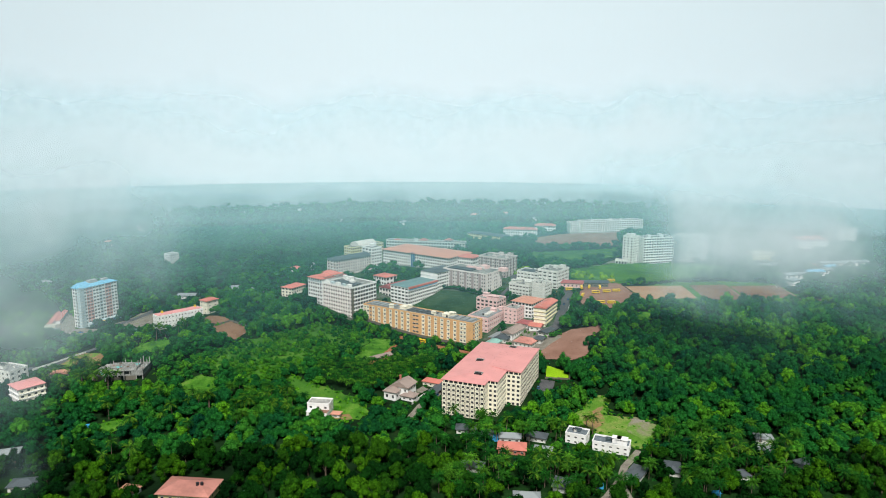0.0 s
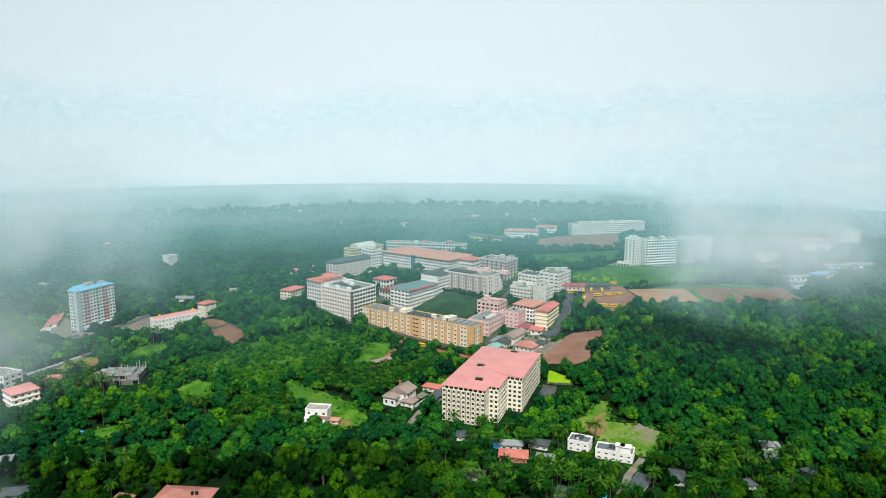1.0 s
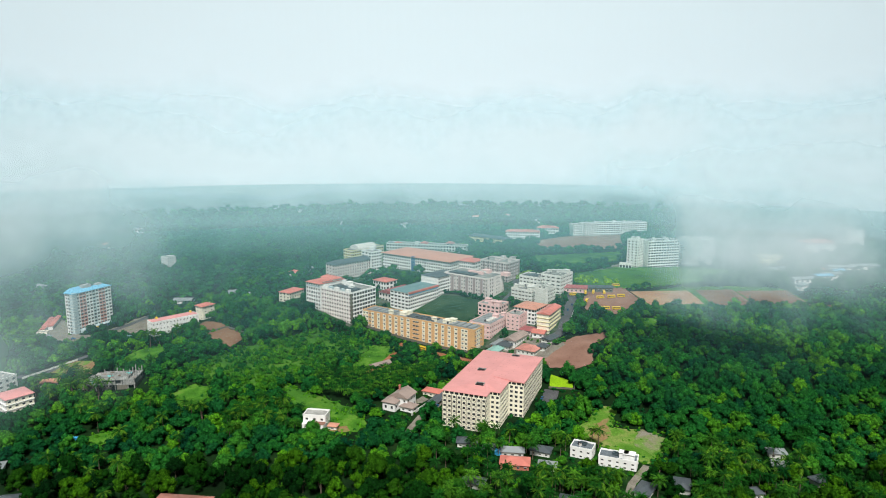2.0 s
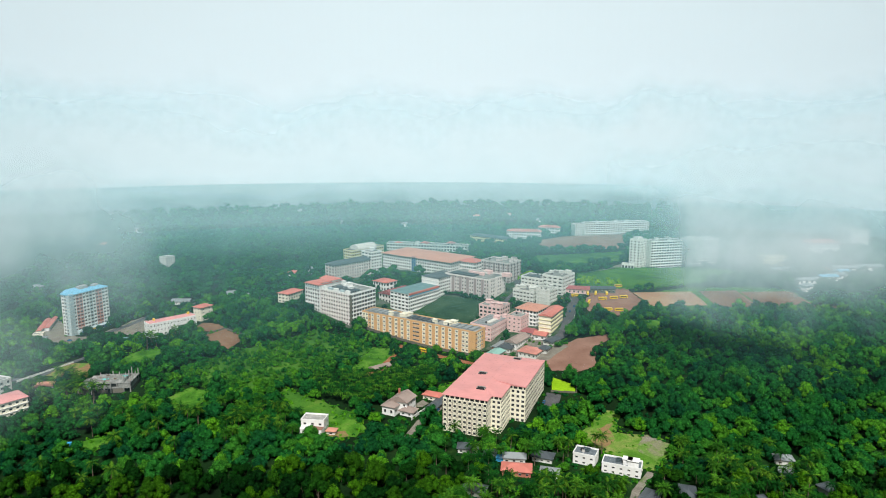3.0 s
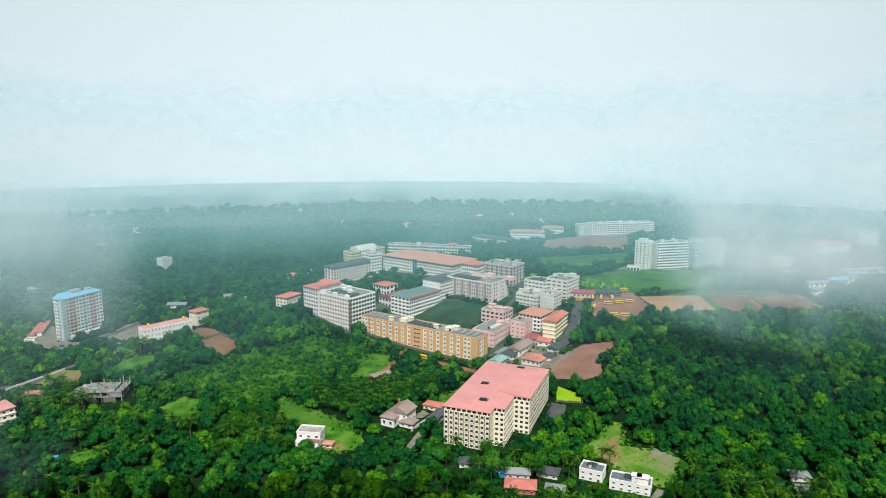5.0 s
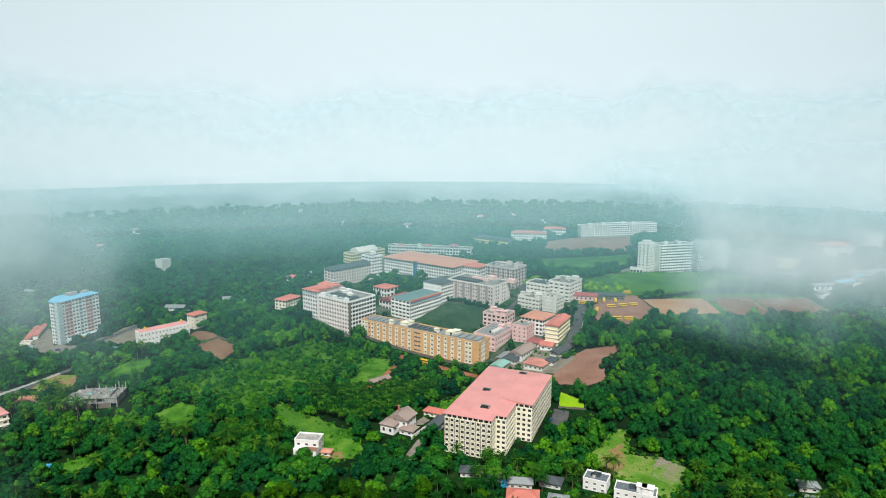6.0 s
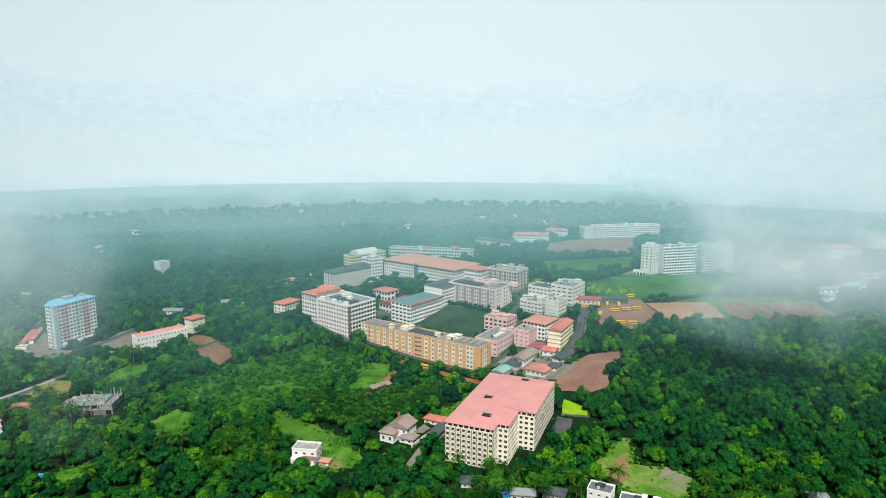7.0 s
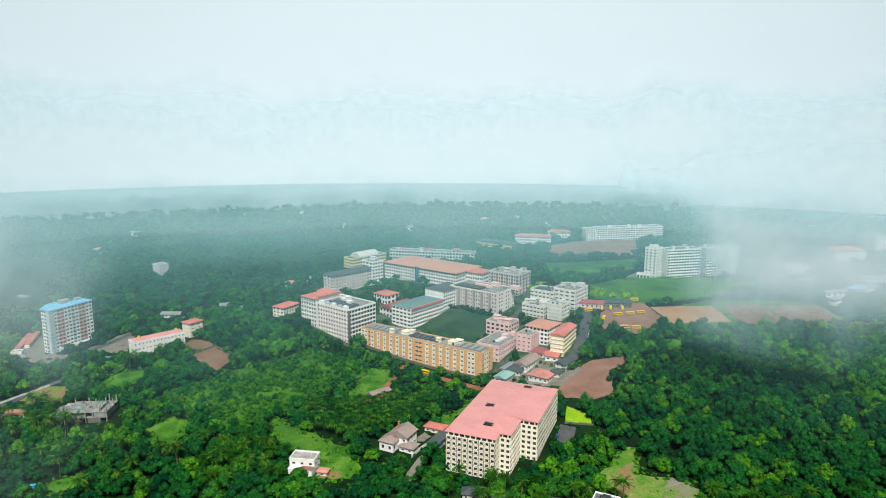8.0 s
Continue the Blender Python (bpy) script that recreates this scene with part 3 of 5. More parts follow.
for hx, hy, hz in ((-8.0, 13.0, 25.35), (-15.0, 38.0, 25.05), (-2.0, 74.0, 24.5)):
    g = Shape()
    # the slab inside the curb is coloured dark for the shaded hole
    g.box(hx - 2.6, hx + 2.6, hy - 1.7, hy + 1.7, hz - 1.6, hz + 0.05, 0)
    g.box(hx - 2.6, hx - 2.3, hy - 1.7, hy + 1.7, hz, hz + 0.5, 1)
    g.box(hx + 2.3, hx + 2.6, hy - 1.7, hy + 1.7, hz, hz + 0.5, 1)
    g.box(hx - 2.3, hx + 2.3, hy + 1.4, hy + 1.7, hz, hz + 0.5, 1)
    part("roof_opening", g, [RUBBER, CONCRETE], hostel, "curbed roof opening, its shade put in as a dark slab")

PANEL_MESHES = {}


def apron(top, ring, edge, bays, h, storeys, wide, tall, low):
    """Framed panels below each window of one wall."""
    key = (round(wide, 2), round(tall, 2))
    if key not in PANEL_MESHES:
        g = Shape()
        g.box(-wide / 2, wide / 2, -0.07, 0.0, -tall / 2, tall / 2, 1)
        g.box(-wide / 2 + 0.13, wide / 2 - 0.13, -0.13, -0.07, -tall / 2 + 0.13, tall / 2 - 0.13, 0)
        PANEL_MESHES[key] = g.mesh("panel", CREAM, DARKTRIM)
    (ax, ay), (bx, by) = ring[edge], ring[(edge + 1) % len(ring)]
    turn = math.degrees(math.atan2(by - ay, bx - ax))
    for i in range(bays):
        u = (i + 0.5) / bays
        for k in range(storeys):
            ob = part("panel", PANEL_MESHES[key], None, top)
            ob.matrix_basis = pose(ax + (bx - ax) * u, ay + (by - ay) * u, h * k / storeys + low, 0, 0, turn)


HOSTEL_RING = [(0, 0), (0, 8), (6, 8), (6, 28.5), (15.5, 28.5), (15.5, 80), (-27, 80), (-28, 0)]
apron(hostel, HOSTEL_RING, 7, 9, 21.3, 7, 2.3, 0.95, 0.62)
apron(hostel, HOSTEL_RING, 4, 22, 21.3, 7, 1.9, 1.25, 0.62)
for e, n in ((7, 9), (0, 3), (1, 2), (2, 6), (3, 3), (4, 17)):
    (ax, ay), (bx, by) = HOSTEL_RING[e], HOSTEL_RING[(e + 1) % 8]
    for k in range(n):
        u = (k + 0.5) / n
        g, x, y = Shape(), ax + (bx - ax) * u, ay + (by - ay) * u
        g.box(x - 0.3, x + 0.3, y - 0.3, y + 0.3, 21.2, 23.3)
        part("eave_post", g, CREAM, hostel)

# long ochre block
OCHRE_BAYS = [0, 0, 0, 0, 1] + [0, 1] * 6 + [2, 2, 1] + [0, 1] * 6 + [0, 0, 1, 1]
OCHRE_PAINT = [1, 1, 0, 1, 0] + [1, 0] * 6 + [0, 0, 0] + [1, 0] * 6 + [1, 1, 0, 0]
ochre = block("ochre_block", "long five-storey ochre block with white window strips", "building", (25, 535), -32.5, 116, 16, 17.8, 5, len(OCHRE_BAYS), 5, [OCHRE, CREAM], stripe=OCHRE_PAINT, by_edge={0: (0, 1, 1, 0, 0)}, blank=OCHRE_BAYS, fw=0.58, fh=0.44, trim=FRAME, bands=(OCHRE, 0.06), clutter=7, seed=4, z=0.1)
for hx, hw in ((-79, 6), (-34, 7)):
    s = Shape()
    s.box(hx, hx + hw, 5.5, 12.5, 17.8, 20.2)
    s.box(hx - 0.3, hx + hw + 0.3, 5.2, 12.8, 20.2, 20.4)
    part("stair_head", s, CREAM, ochre, "cream rooftop stair head")
rows_on_roof(ochre, "roof_shed", TINROOF, -112, -84, 3, 14, 17.9, 5, "y", "dark sheeted rooftop shed", 1.1)
rows_on_roof(ochre, "roof_shed", DARKROOF, -70, -40, 4, 13, 17.9, 6, "y", "dark sheeted rooftop shed", 1.0)
rows_on_roof(ochre, "roof_shed", TINROOF, -26, -2, 3, 14, 17.9, 4, "y", "dark sheeted rooftop shed", 1.1)

# white blocks at the campus edge
red_wing = block("white_block", "white seven-storey wing with a red roof", "building", (-115.5, 622), -39, 20, 30, 25.5, 7, 6, 0, [WHITE], roof="hip", roof_mat=REDROOF, rise=3, bands=(WHITE, 0.3))
for x, y, a, b, z in ((-6, 21, 7, 6, 27.6), (-15, 23, 5, 5, 27.0), (-4, 9, 4, 5, 27.2)):
    g = pitched([(x - a, y - b), (x + a, y - b), (x + a, y + b), (x - a, y + b)], z, 2.2, 0.4, 0.4)
    part("upper_roof", g, REDROOF, red_wing, "small red hip roof on the wing")
    g = Shape()
    g.box(x - a + 0.6, x + a - 0.6, y - b + 0.6, y + b - 0.6, 25.5, z - 0.2)
    part("attic", g, WHITE, red_wing)
g = Shape()
g.box(-20.1, 0.1, -0.34, 0.0, 22.2, 23.4)
part("name_band", g, BLUEGREY, red_wing, "blue-grey painted band")
edge_block = block("white_block", "white eight-storey block with a grey cluttered roof", "building", (-83, 596), -38, 39, 31.5, 28.5, 8, 12, 9, [WHITE, ROSEWHITE], fw=0.52, fh=0.46, wide=(0,), bands=(WHITE, 0.3), clutter=11, seed=7, piers=(ROSEWHITE, (3,), 0.4, 0.6), by_edge={3: (1,)})
s = Shape()
s.box(-0.6, 0.55, -0.55, 1.4, -2, 28.4)
part("corner_strip", s, DARKTRIM, edge_block, "dark corner strip")
for k in range(5):
    s = Shape()
    s.box(-37 + 7.4 * k, -33 + 7.4 * k, 0.3, 3.4, 28.4, 31.2 - 0.5 * (k % 2))
    part("roof_hut", s, BLUEGREY if k % 2 else WHITE, edge_block)
rows_on_roof(edge_block, "roof_shed", DARKROOF, -30, -4, 5, 17, 28.6, 4, "x", "dark sheeted roof shed", 1.4)
block("white_block", "white six-storey block with a dark pitched roof", "building", (-113, 693), -45, 16, 60, 19.0, 6, 3, 19, [WHITE], roof="hip", roof_mat=DARKROOF, rise=3.2, bands=(BRICKRED, 0.12), fw=0.6)
block("white_block", "white seven-storey end wing with a flat roof", "building", (-78.6, 726), -45, 17.2, 14, 23.5, 7, 3, 4, [WHITE], bands=(WHITE, 0.3), fw=0.6, fh=0.5, clutter=3, seed=17)
dome_hall = block("domed_hall", "pale yellow hall under a white curved roof", "building", (-112, 815), -42, 16, 52, 17.5, 5, 4, 14, [LEMON], fw=0.55, clutter=4, seed=3, bands=(WHITE, 0.25))
g = Shape()
for k in range(10):
    a0, a1 = math.pi * (0.12 + 0.76 * k / 10), math.pi * (0.12 + 0.76 * (k + 1) / 10)
    p, q = (-8 - 9.5 * math.cos(a0), 18 + 8.5 * math.sin(a0) - 3), (-8 - 9.5 * math.cos(a1), 18 + 8.5 * math.sin(a1) - 3)
    g.face([(p[0], 10, p[1]), (p[0], 40, p[1]), (q[0], 40, q[1]), (q[0], 10, q[1])][::-1])
    g.face([(p[0], 10, 17.6), (q[0], 10, 17.6), (q[0], 10, q[1]), (p[0], 10, p[1])][::-1])
    g.face([(p[0], 40, 17.6), (q[0], 40, 17.6), (q[0], 40, q[1]), (p[0], 40, p[1])])
part("curved_roof", g, FRAME, dome_hall, "white arched sheet roof")
main_hall = block("main_block", "long white block with red roof and blue glass bay", "building", (6, 709), -36, 94, 44, 16.5, 5, 30, 12, [WHITE], roof="hip", roof_mat=SALMON, rise=4.2, over=1.6, fw=0.6, fh=0.5, bands=(WHITE, 0.25))
g = Shape()
g.box(-51.5, -46.5, -0.9, 0.2, 0, 17.2, 0)
for k in range(5):
    g.box(-51.6, -46.4, -1.0, -0.85, 3.2 * k + 2.9, 3.2 * k + 3.1, 1)
for x in (-51.6, -49.05, -46.6):
    g.box(x, x + 0.15, -1.0, -0.85, 0, 17.2, 1)
part("glass_bay", g, [BLUE_GLASS, BLUEGREY], main_hall, "tall blue glass stair bay")
block("main_block", "low white wing with a red roof", "building", (32, 712), -34, 22, 20, 15.5, 4, 8, 6, [WHITE], roof="hip", roof_mat=REDROOF, rise=3, bands=(WHITE, 0.2))
block("back_row", "grey-white three-storey row with red gables", "building", (29, 878), -12, 109, 14, 12.0, 3, 28, 4, [GREYWHITE], fore=24, fw=0.6, bands=(WHITE, 0.3), clutter=9, seed=12)
for k, x in enumerate((12, -22, -58)):
    block("stair_tower", "small white stair tower with a red roof", "building", (x, 884 + 7.5 * k), -12, 10, 8, 15.5, 4, 2, 1, [GREYWHITE], roof="hip", roof_mat=REDROOF, rise=2.2)

# curved-front classroom block
class_block = block("classroom_block", "white six-storey block with teal and red roof", "building", (-33, 620), -39, 23, 44, 20, 6, 5, 15, [WHITE], roof="hip", roof_mat=TEALROOF, rise=2.0, over=0.4, fw=0.66, fh=0.5, bands=(WHITE, 0.4))
g = Shape()
g.box(-0.6, 0.9, 0.5, 43, 18.6, 20.5)
part("fascia", g, REDROOF, class_block, "red sheet fascia")
g = Shape()
g.box(0.05, 0.5, 0.5, 43, 17.3, 18.4)
part("fascia", g, BLUEROOF, class_block, "blue painted band")
block("classroom_block", "white six-storey wing with a dark roof", "building", (-5.5, 654), -39, 22, 33, 19.5, 6, 0, 11, [WHITE], roof="hip", roof_mat=DARKROOF, rise=1.6, over=0.5, fw=0.66, fh=0.5, bands=(WHITE, 0.4))
g = Shape()
g.prism([(0, 38), (4.5, 38), (4.5, 43), (0, 43)], 3.6, 4.0)
g.prism([(4.1, 38), (4.5, 38), (4.5, 38.4), (4.1, 38.4)], -1, 3.6)
g.prism([(4.1, 42.6), (4.5, 42.6), (4.5, 43), (4.1, 43)], -1, 3.6)
part("canopy", g, REDROOF, class_block, "red entrance canopy on posts")
block("low_hall", "low hall with pink walls and grey red roof", "building", (-48, 640), -39, 20, 26, 9, 2, 5, 4, [ROSEWHITE], roof="gable", roof_mat=MAROONROOF, rise=4)
block("low_hall", "low red-roofed hall between blocks", "building", (-58, 668), -39, 18, 16, 9, 2, 5, 3, [WHITE], roof="hip", roof_mat=REDROOF, rise=2.6)

# mauve-striped blocks
mauve = block("striped_block", "six-storey pale block with mauve-grey vertical strips", "building", (42, 641), -37, 52, 30, 21, 6, 18, 8, [ROSEWHITE, MAUVE, PALEMAUVE], stripe=(1, 2, 2), by_edge={0: (0,)}, blank=(1, 0, 0), fw=0.5, bands=None, clutter=4, seed=5, trim=WHITE)
rows_on_roof(mauve, "roof_shed", DARKROOF, -48, -20, 3, 14, 21.1, 3, "x", "dark sheeted roof shed", 1.5)
rows_on_roof(mauve, "roof_hut", PINK, -34, -16, 15, 19, 21.1, 1, "x", "pink rooftop hut", 2.5)
block("striped_block", "six-storey mauve-grey rear wing", "building", (66, 690), -36, 34, 24, 20, 6, 12, 8, [PALEMAUVE, MAUVE], stripe=(0, 1), fw=0.5, clutter=6, seed=9)
for x, y in ((-18, 26), (4, 26)):
    s = Shape()
    s.box(x - 4, x + 4, y - 3, y + 3, 21, 24.5)
    part("stair_head", s, PINK, mauve, "pink rooftop stair head")

# pink blocks and red-roofed halls
pink = block("pink_block", "three-storey pink block with a sheeted roof", "building", (39, 558), -32, 20, 36, 12.5, 3, 5, 10, [PINK], fw=0.4, fh=0.35, bands=(WHITE, 0.15), clutter=3, seed=2, z=3.1)
s = Shape()
s.box(-9, -5, 8, 28, 12.6, 13.8)
part("roof_vent", s, FRAME, pink, "white ridge vent")
rows_on_roof(pink, "roof_shed", TINROOF, -18, -2, 3, 33, 12.55, 6, "x", "grey roof sheets", 0.5)
block("pink_block", "pink four-storey block with a flat roof", "building", (65, 568), -32, 13, 15, 13.5, 4, 3, 4, [PINK], fw=0.35, fh=0.35, clutter=2, seed=21, z=7.5)
block("pink_block", "low pink block with rooftop huts", "building", (50, 600), -33, 22, 18, 11, 3, 5, 4, [PINK], clutter=5, seed=22)
block("red_roof_hall", "white four-storey hall with a broad red roof", "building", (79, 577), -35, 20, 23, 13.6, 4, 6, 6, [WHITE], roof="hip", roof_mat=SALMON, rise=2.4, over=1.0, fw=0.6, bands=(WHITE, 0.3))
block("red_roof_hall", "cream five-storey block with lemon bands and red roof", "building", (88, 554), -27, 10.5, 32, 16.8, 5, 0, 10, [CREAM], roof="gable", roof_mat=REDROOF, rise=1.8, over=0.8, fw=0.8, fh=0.42, bands=(LEMON, 0.5), z=9.3)

# grey-white cluster
for c, l1, l2, h, st, f, r, sd in (((83, 630), 22, 22, 10.5, 3, 6, 6, 31), ((97, 621), 14, 15, 13.5, 4, 0, 5, 32), ((95, 655), 24, 18, 14, 4, 6, 5, 33), ((113, 646), 22, 26, 17.5, 5, 4, 8, 34)):
    b = block("office_block", "stained grey-white office block with flat cluttered roof", "building", c, -36, l1, l2, h, st, f, r, [GREYWHITE], fw=0.6, fh=0.36, bands=(WHITE, 0.3), clutter=8, seed=sd)
    rows_on_roof(b, "roof_shed", SLAB if sd != 33 else DARKROOF, -l1 + 3, -3, 3, l2 - 8, h + 0.1, 4, "x", "", 0.6)

# outlying blocks
tower = block("apartment_tower", "twelve-storey grey-white apartment tower with blue roof", "building", (-324, 581), -24, 10, 39, 36.5, 12, 3, 12, [WHITE, REDPAINT, BLUEGREY], stripe=(2, 0, 1, 1, 0, 0, 2, 0, 1, 1, 0, 0), by_edge={3: (0, 2, 0)}, fw=0.66, fh=0.52, roof="hip", roof_mat=BLUEROOF, rise=2.2, over=0.8, bands=(GREYWHITE, 0.15), z=-1.0)
s = Shape()
s.box(-9, -4, 14, 22, 37, 41)
s.box(-8, -4, 28, 33, 37, 40)
part("lift_house", s, CONCRETE, tower, "grey concrete lift house")
s = Shape()
s.box(-1, 5, 5, 39, -2, 4)
part("podium", s, BLUEGREY, tower, "low blue-grey podium")
for y0, y1, mt in ((6, 12, BLUE_GLASS), (12.4, 19, YELLOW), (20, 28, GLASS), (28.5, 38, BLUE_GLASS)):
    s = Shape()
    s.box(4.95, 5.35, y0, y1, 1.6, 3.7)
    part("shop_front", s, mt, tower)
s = Shape()
s.box(-3.4, 0.4, -0.5, 4.2, -2, 37.2)
for k in range(12):
    s.box(-3.5, 0.5, -0.6, 4.3, 3.0 * k + 2.8, 3.0 * k + 3.0, 1)
part("corner_bay", s, [BLUEGREY, GREYWHITE], tower, "plain grey corner bay")
g = pitched([(-9.7, -0.3), (-1.5, -0.3), (-1.5, 13), (-9.7, 13)], 37.0, 4.0, 0.6, 0.3)
part("gable_roof", g, BLUEROOF, tower, "blue sheet roof over the end bay")
long_white = block("white_school", "long white three-storey school with a pink roof", "building", (-248, 563), -45, 11, 41, 12.6, 3, 3, 14, [WHITE], fw=0.3, fh=0.3, roof="hip", roof_mat=PINKROOF, rise=1.4, over=-0.4, z=3.1)
for y in (6, 36):
    s = Shape()
    s.tube(-5, y, 13, 15.4, 1.2, 1.0, 10)
    part("water_tank", s, YELLOW, long_white, "yellow rooftop water tank")
block("white_annexe", "cream four-storey annexe with a red hip roof", "building", (-220, 605), -33, 10, 13, 12.5, 4, 2, 2, [CREAM], roof="hip", roof_mat=REDROOF, rise=2.0, over=0.9, fw=0.3, fh=0.3, z=5.8)
block("far_tower", "small white five-storey block among trees", "building", (-352, 849), -32, 13, 13, 14, 5, 4, 4, [WHITE], fw=0.5, z=2.4)
block("red_roof_house", "white three-storey house with red hip roofs", "building", (-149, 642), -28, 13, 21, 9.3, 3, 3, 6, [CREAM], roof="hip", roof_mat=REDROOF, rise=2.4, over=0.9, fw=0.5)
block("far_school", "pale yellow two-storey school with dark roofs", "building", (90, 985), -38, 66, 14, 7, 2, 18, 3, [LEMON], fore=24, roof="hip", roof_mat=DARKROOF, rise=3, fw=0.6)
block("far_school", "white three-storey school with a red roof", "building", (146, 1030), -10, 52, 16, 11, 3, 14, 4, [WHITE], fore=24, roof="hip", roof_mat=REDROOF, rise=3, fw=0.6)
block("far_school", "white two-storey hall with a red roof", "building", (185, 1090), -10, 34, 14, 9, 2, 8, 4, [WHITE], fore=24, roof="hip", roof_mat=REDROOF, rise=3, fw=0.6)
block("white_tower", "tall white slab tower with ribbed front", "building", (230, 797), -42, 14, 15, 33, 10, 3, 4, [WHITE], fw=0.45, fh=0.4, bands=(WHITE, 0.25), clutter=2, seed=41)
block("hostel_slab", "long ten-storey white hostel with open corridors", "building", (284, 811), 15, 42, 15, 32, 10, 12, 3, [WHITE], fw=0.78, fh=0.5, bands=(WHITE, 0.5), clutter=5, seed=42)
block("hostel_slab", "long ten-storey white hostel wing with open corridors", "building", (332, 824), 15, 42, 15, 32, 10, 12, 3, [WHITE], fw=0.78, fh=0.5, bands=(WHITE, 0.5), clutter=5, seed=43)
porch = block("porch", "white flat-roofed entrance porch", "porch", (222, 792), -20, 14, 6, 5, 1, 4, 1, [WHITE], fw=0.7, fh=0.7, sill=0.05)
block("hostel_slab", "long white six-storey hostel behind the sports ground", "building", (326, 1083), 12, 108, 18, 19, 6, 26, 3, [WHITE], fw=0.7, fh=0.5, bands=(WHITE, 0.5), clutter=6, seed=44)
block("hostel_slab", "white six-storey hostel wing", "building", (226, 1066), 10, 22, 18, 17, 6, 6, 3, [WHITE], fw=0.7, fh=0.5, bands=(WHITE, 0.5))
block("far_block", "white four-storey block in mist with red roof", "building", (520, 891), 5, 42, 20, 18, 5, 10, 4, [WHITE], roof="hip", roof_mat=REDROOF, rise=4, fw=0.5)
block("far_block", "pale six-storey block in mist", "building", (600, 960), 10, 30, 30, 24, 6, 6, 5, [WHITE], fw=0.5)
block("far_block", "pale low block in mist", "building", (416, 824), 10, 30, 12, 11, 3, 8, 2, [LEMON], fw=0.5, fore=20)
for x, y, r, a, b, rm in ((404, 726, 12, 26, 9, TINROOF), (432, 741, 8, 20, 9, BLUEROOF), (448, 752, 15, 24, 10, TINROOF), (486, 789, -6, 30, 10, TINROOF), (462, 770, 10, 14, 8, BLUEROOF), (520, 800, 5, 34, 12, TINROOF), (408, 784, 20, 16, 8, TINROOF)):
    block("storage_shed", "long low shed with a pale sheet roof", "shed", (x, y), r, a, b, 5, 1, 4, 2, [WHITE], roof="gable", roof_mat=rm, rise=1.8, fw=0.4, fore=22)


# ---- small houses ----
def house(label, x, y, rot, l1, l2, h, walls, roof, roof_mat, storeys=1, rise=2.2, name="house", category="house", fore=3, **more):
    c, s = math.cos(radians(rot)), math.sin(radians(rot))
    at = (x + c * l1 / 2 + s * l2 / 2, y + s * l1 / 2 - c * l2 / 2)
    return block(name, label, category, at, rot, l1, l2, h, storeys, max(1, int(l1 / 3.6)), max(1, int(l2 / 3.6)), [walls], roof=roof, roof_mat=roof_mat, rise=rise, fw=0.35, fh=0.4, z=float(height(x, y)), margin=2.2 if fore < 5 else 5.0, fore=fore, **more)


villa = house("two-storey white villa with grey-brown tiled roofs", -26, 428, -25, 12, 12, 8.0, WHITE, "gable", BROWNROOF, 2, 3.4, name="villa", fore=18)
for (x, y, a, b, h, r) in ((-22, 421, 9, 7, 3.2, 2.4), (-33, 423, 9, 9, 5.8, 2.2)):
    house("low wing of the white villa with a grey-brown roof", x, y, -25, a, b, h, WHITE, "hip", BROWNROOF, 1, r, name="villa_wing")
s = Shape()
s.box(-10.5, -9.5, 8, 9, 6, 12.5)
s.box(-10.7, -9.3, 7.8, 9.2, 12.2, 12.6)
part("chimney", s, BRICKRED, villa, "red painted chimney")
house("cream shed with a bright red roof", -7, 447, -25, 12, 7, 3.2, CREAM, "hip", REDROOF, 1, 1.8, name="shed", category="shed")
wh = house("white flat-roofed two-storey house with red terrace", -77, 398, -8, 14, 9, 7, WHITE, "flat", CONCRETE, 2, fore=9)
s = Shape()
s.box(-7, 0, -4.5, 0, 0, 3.6, 1)
s.box(-7, 0, -4.5, 0, 3.6, 3.75, 0)
s.box(-14, -7, -3, 0, 0, 3.2, 1)
part("terrace", s, [SOIL, WHITE], wh, "low terrace with a red floor")
house("tiny white shed with orange roof", -66, 392, -10, 5, 4, 2.6, WHITE, "hip", SALMON, 1, 1.0, name="shed", category="shed")
house("long low open shed with a brown roof", -48, 502, 40, 15, 6, 2.8, BRICKRED, "gable", BROWNROOF, 1, 1.6, name="shed", category="shed")
house("white flat-roofed house among palms", 78, 362, -25, 12, 9, 5.6, WHITE, "flat", TERRACE, 2, clutter=3, seed=14, fore=5)
house("long white flat-roofed house beside the path", 95, 351, -22, 20, 9, 5.0, WHITE, "flat", TERRACE, 2, clutter=4, seed=15, fore=5)
house("hut with a bright orange-red roof", 39, 350, -8, 15, 9, 3.2, BRICKRED, "hip", REDROOF, 1, 2.2, name="hut", fore=13)
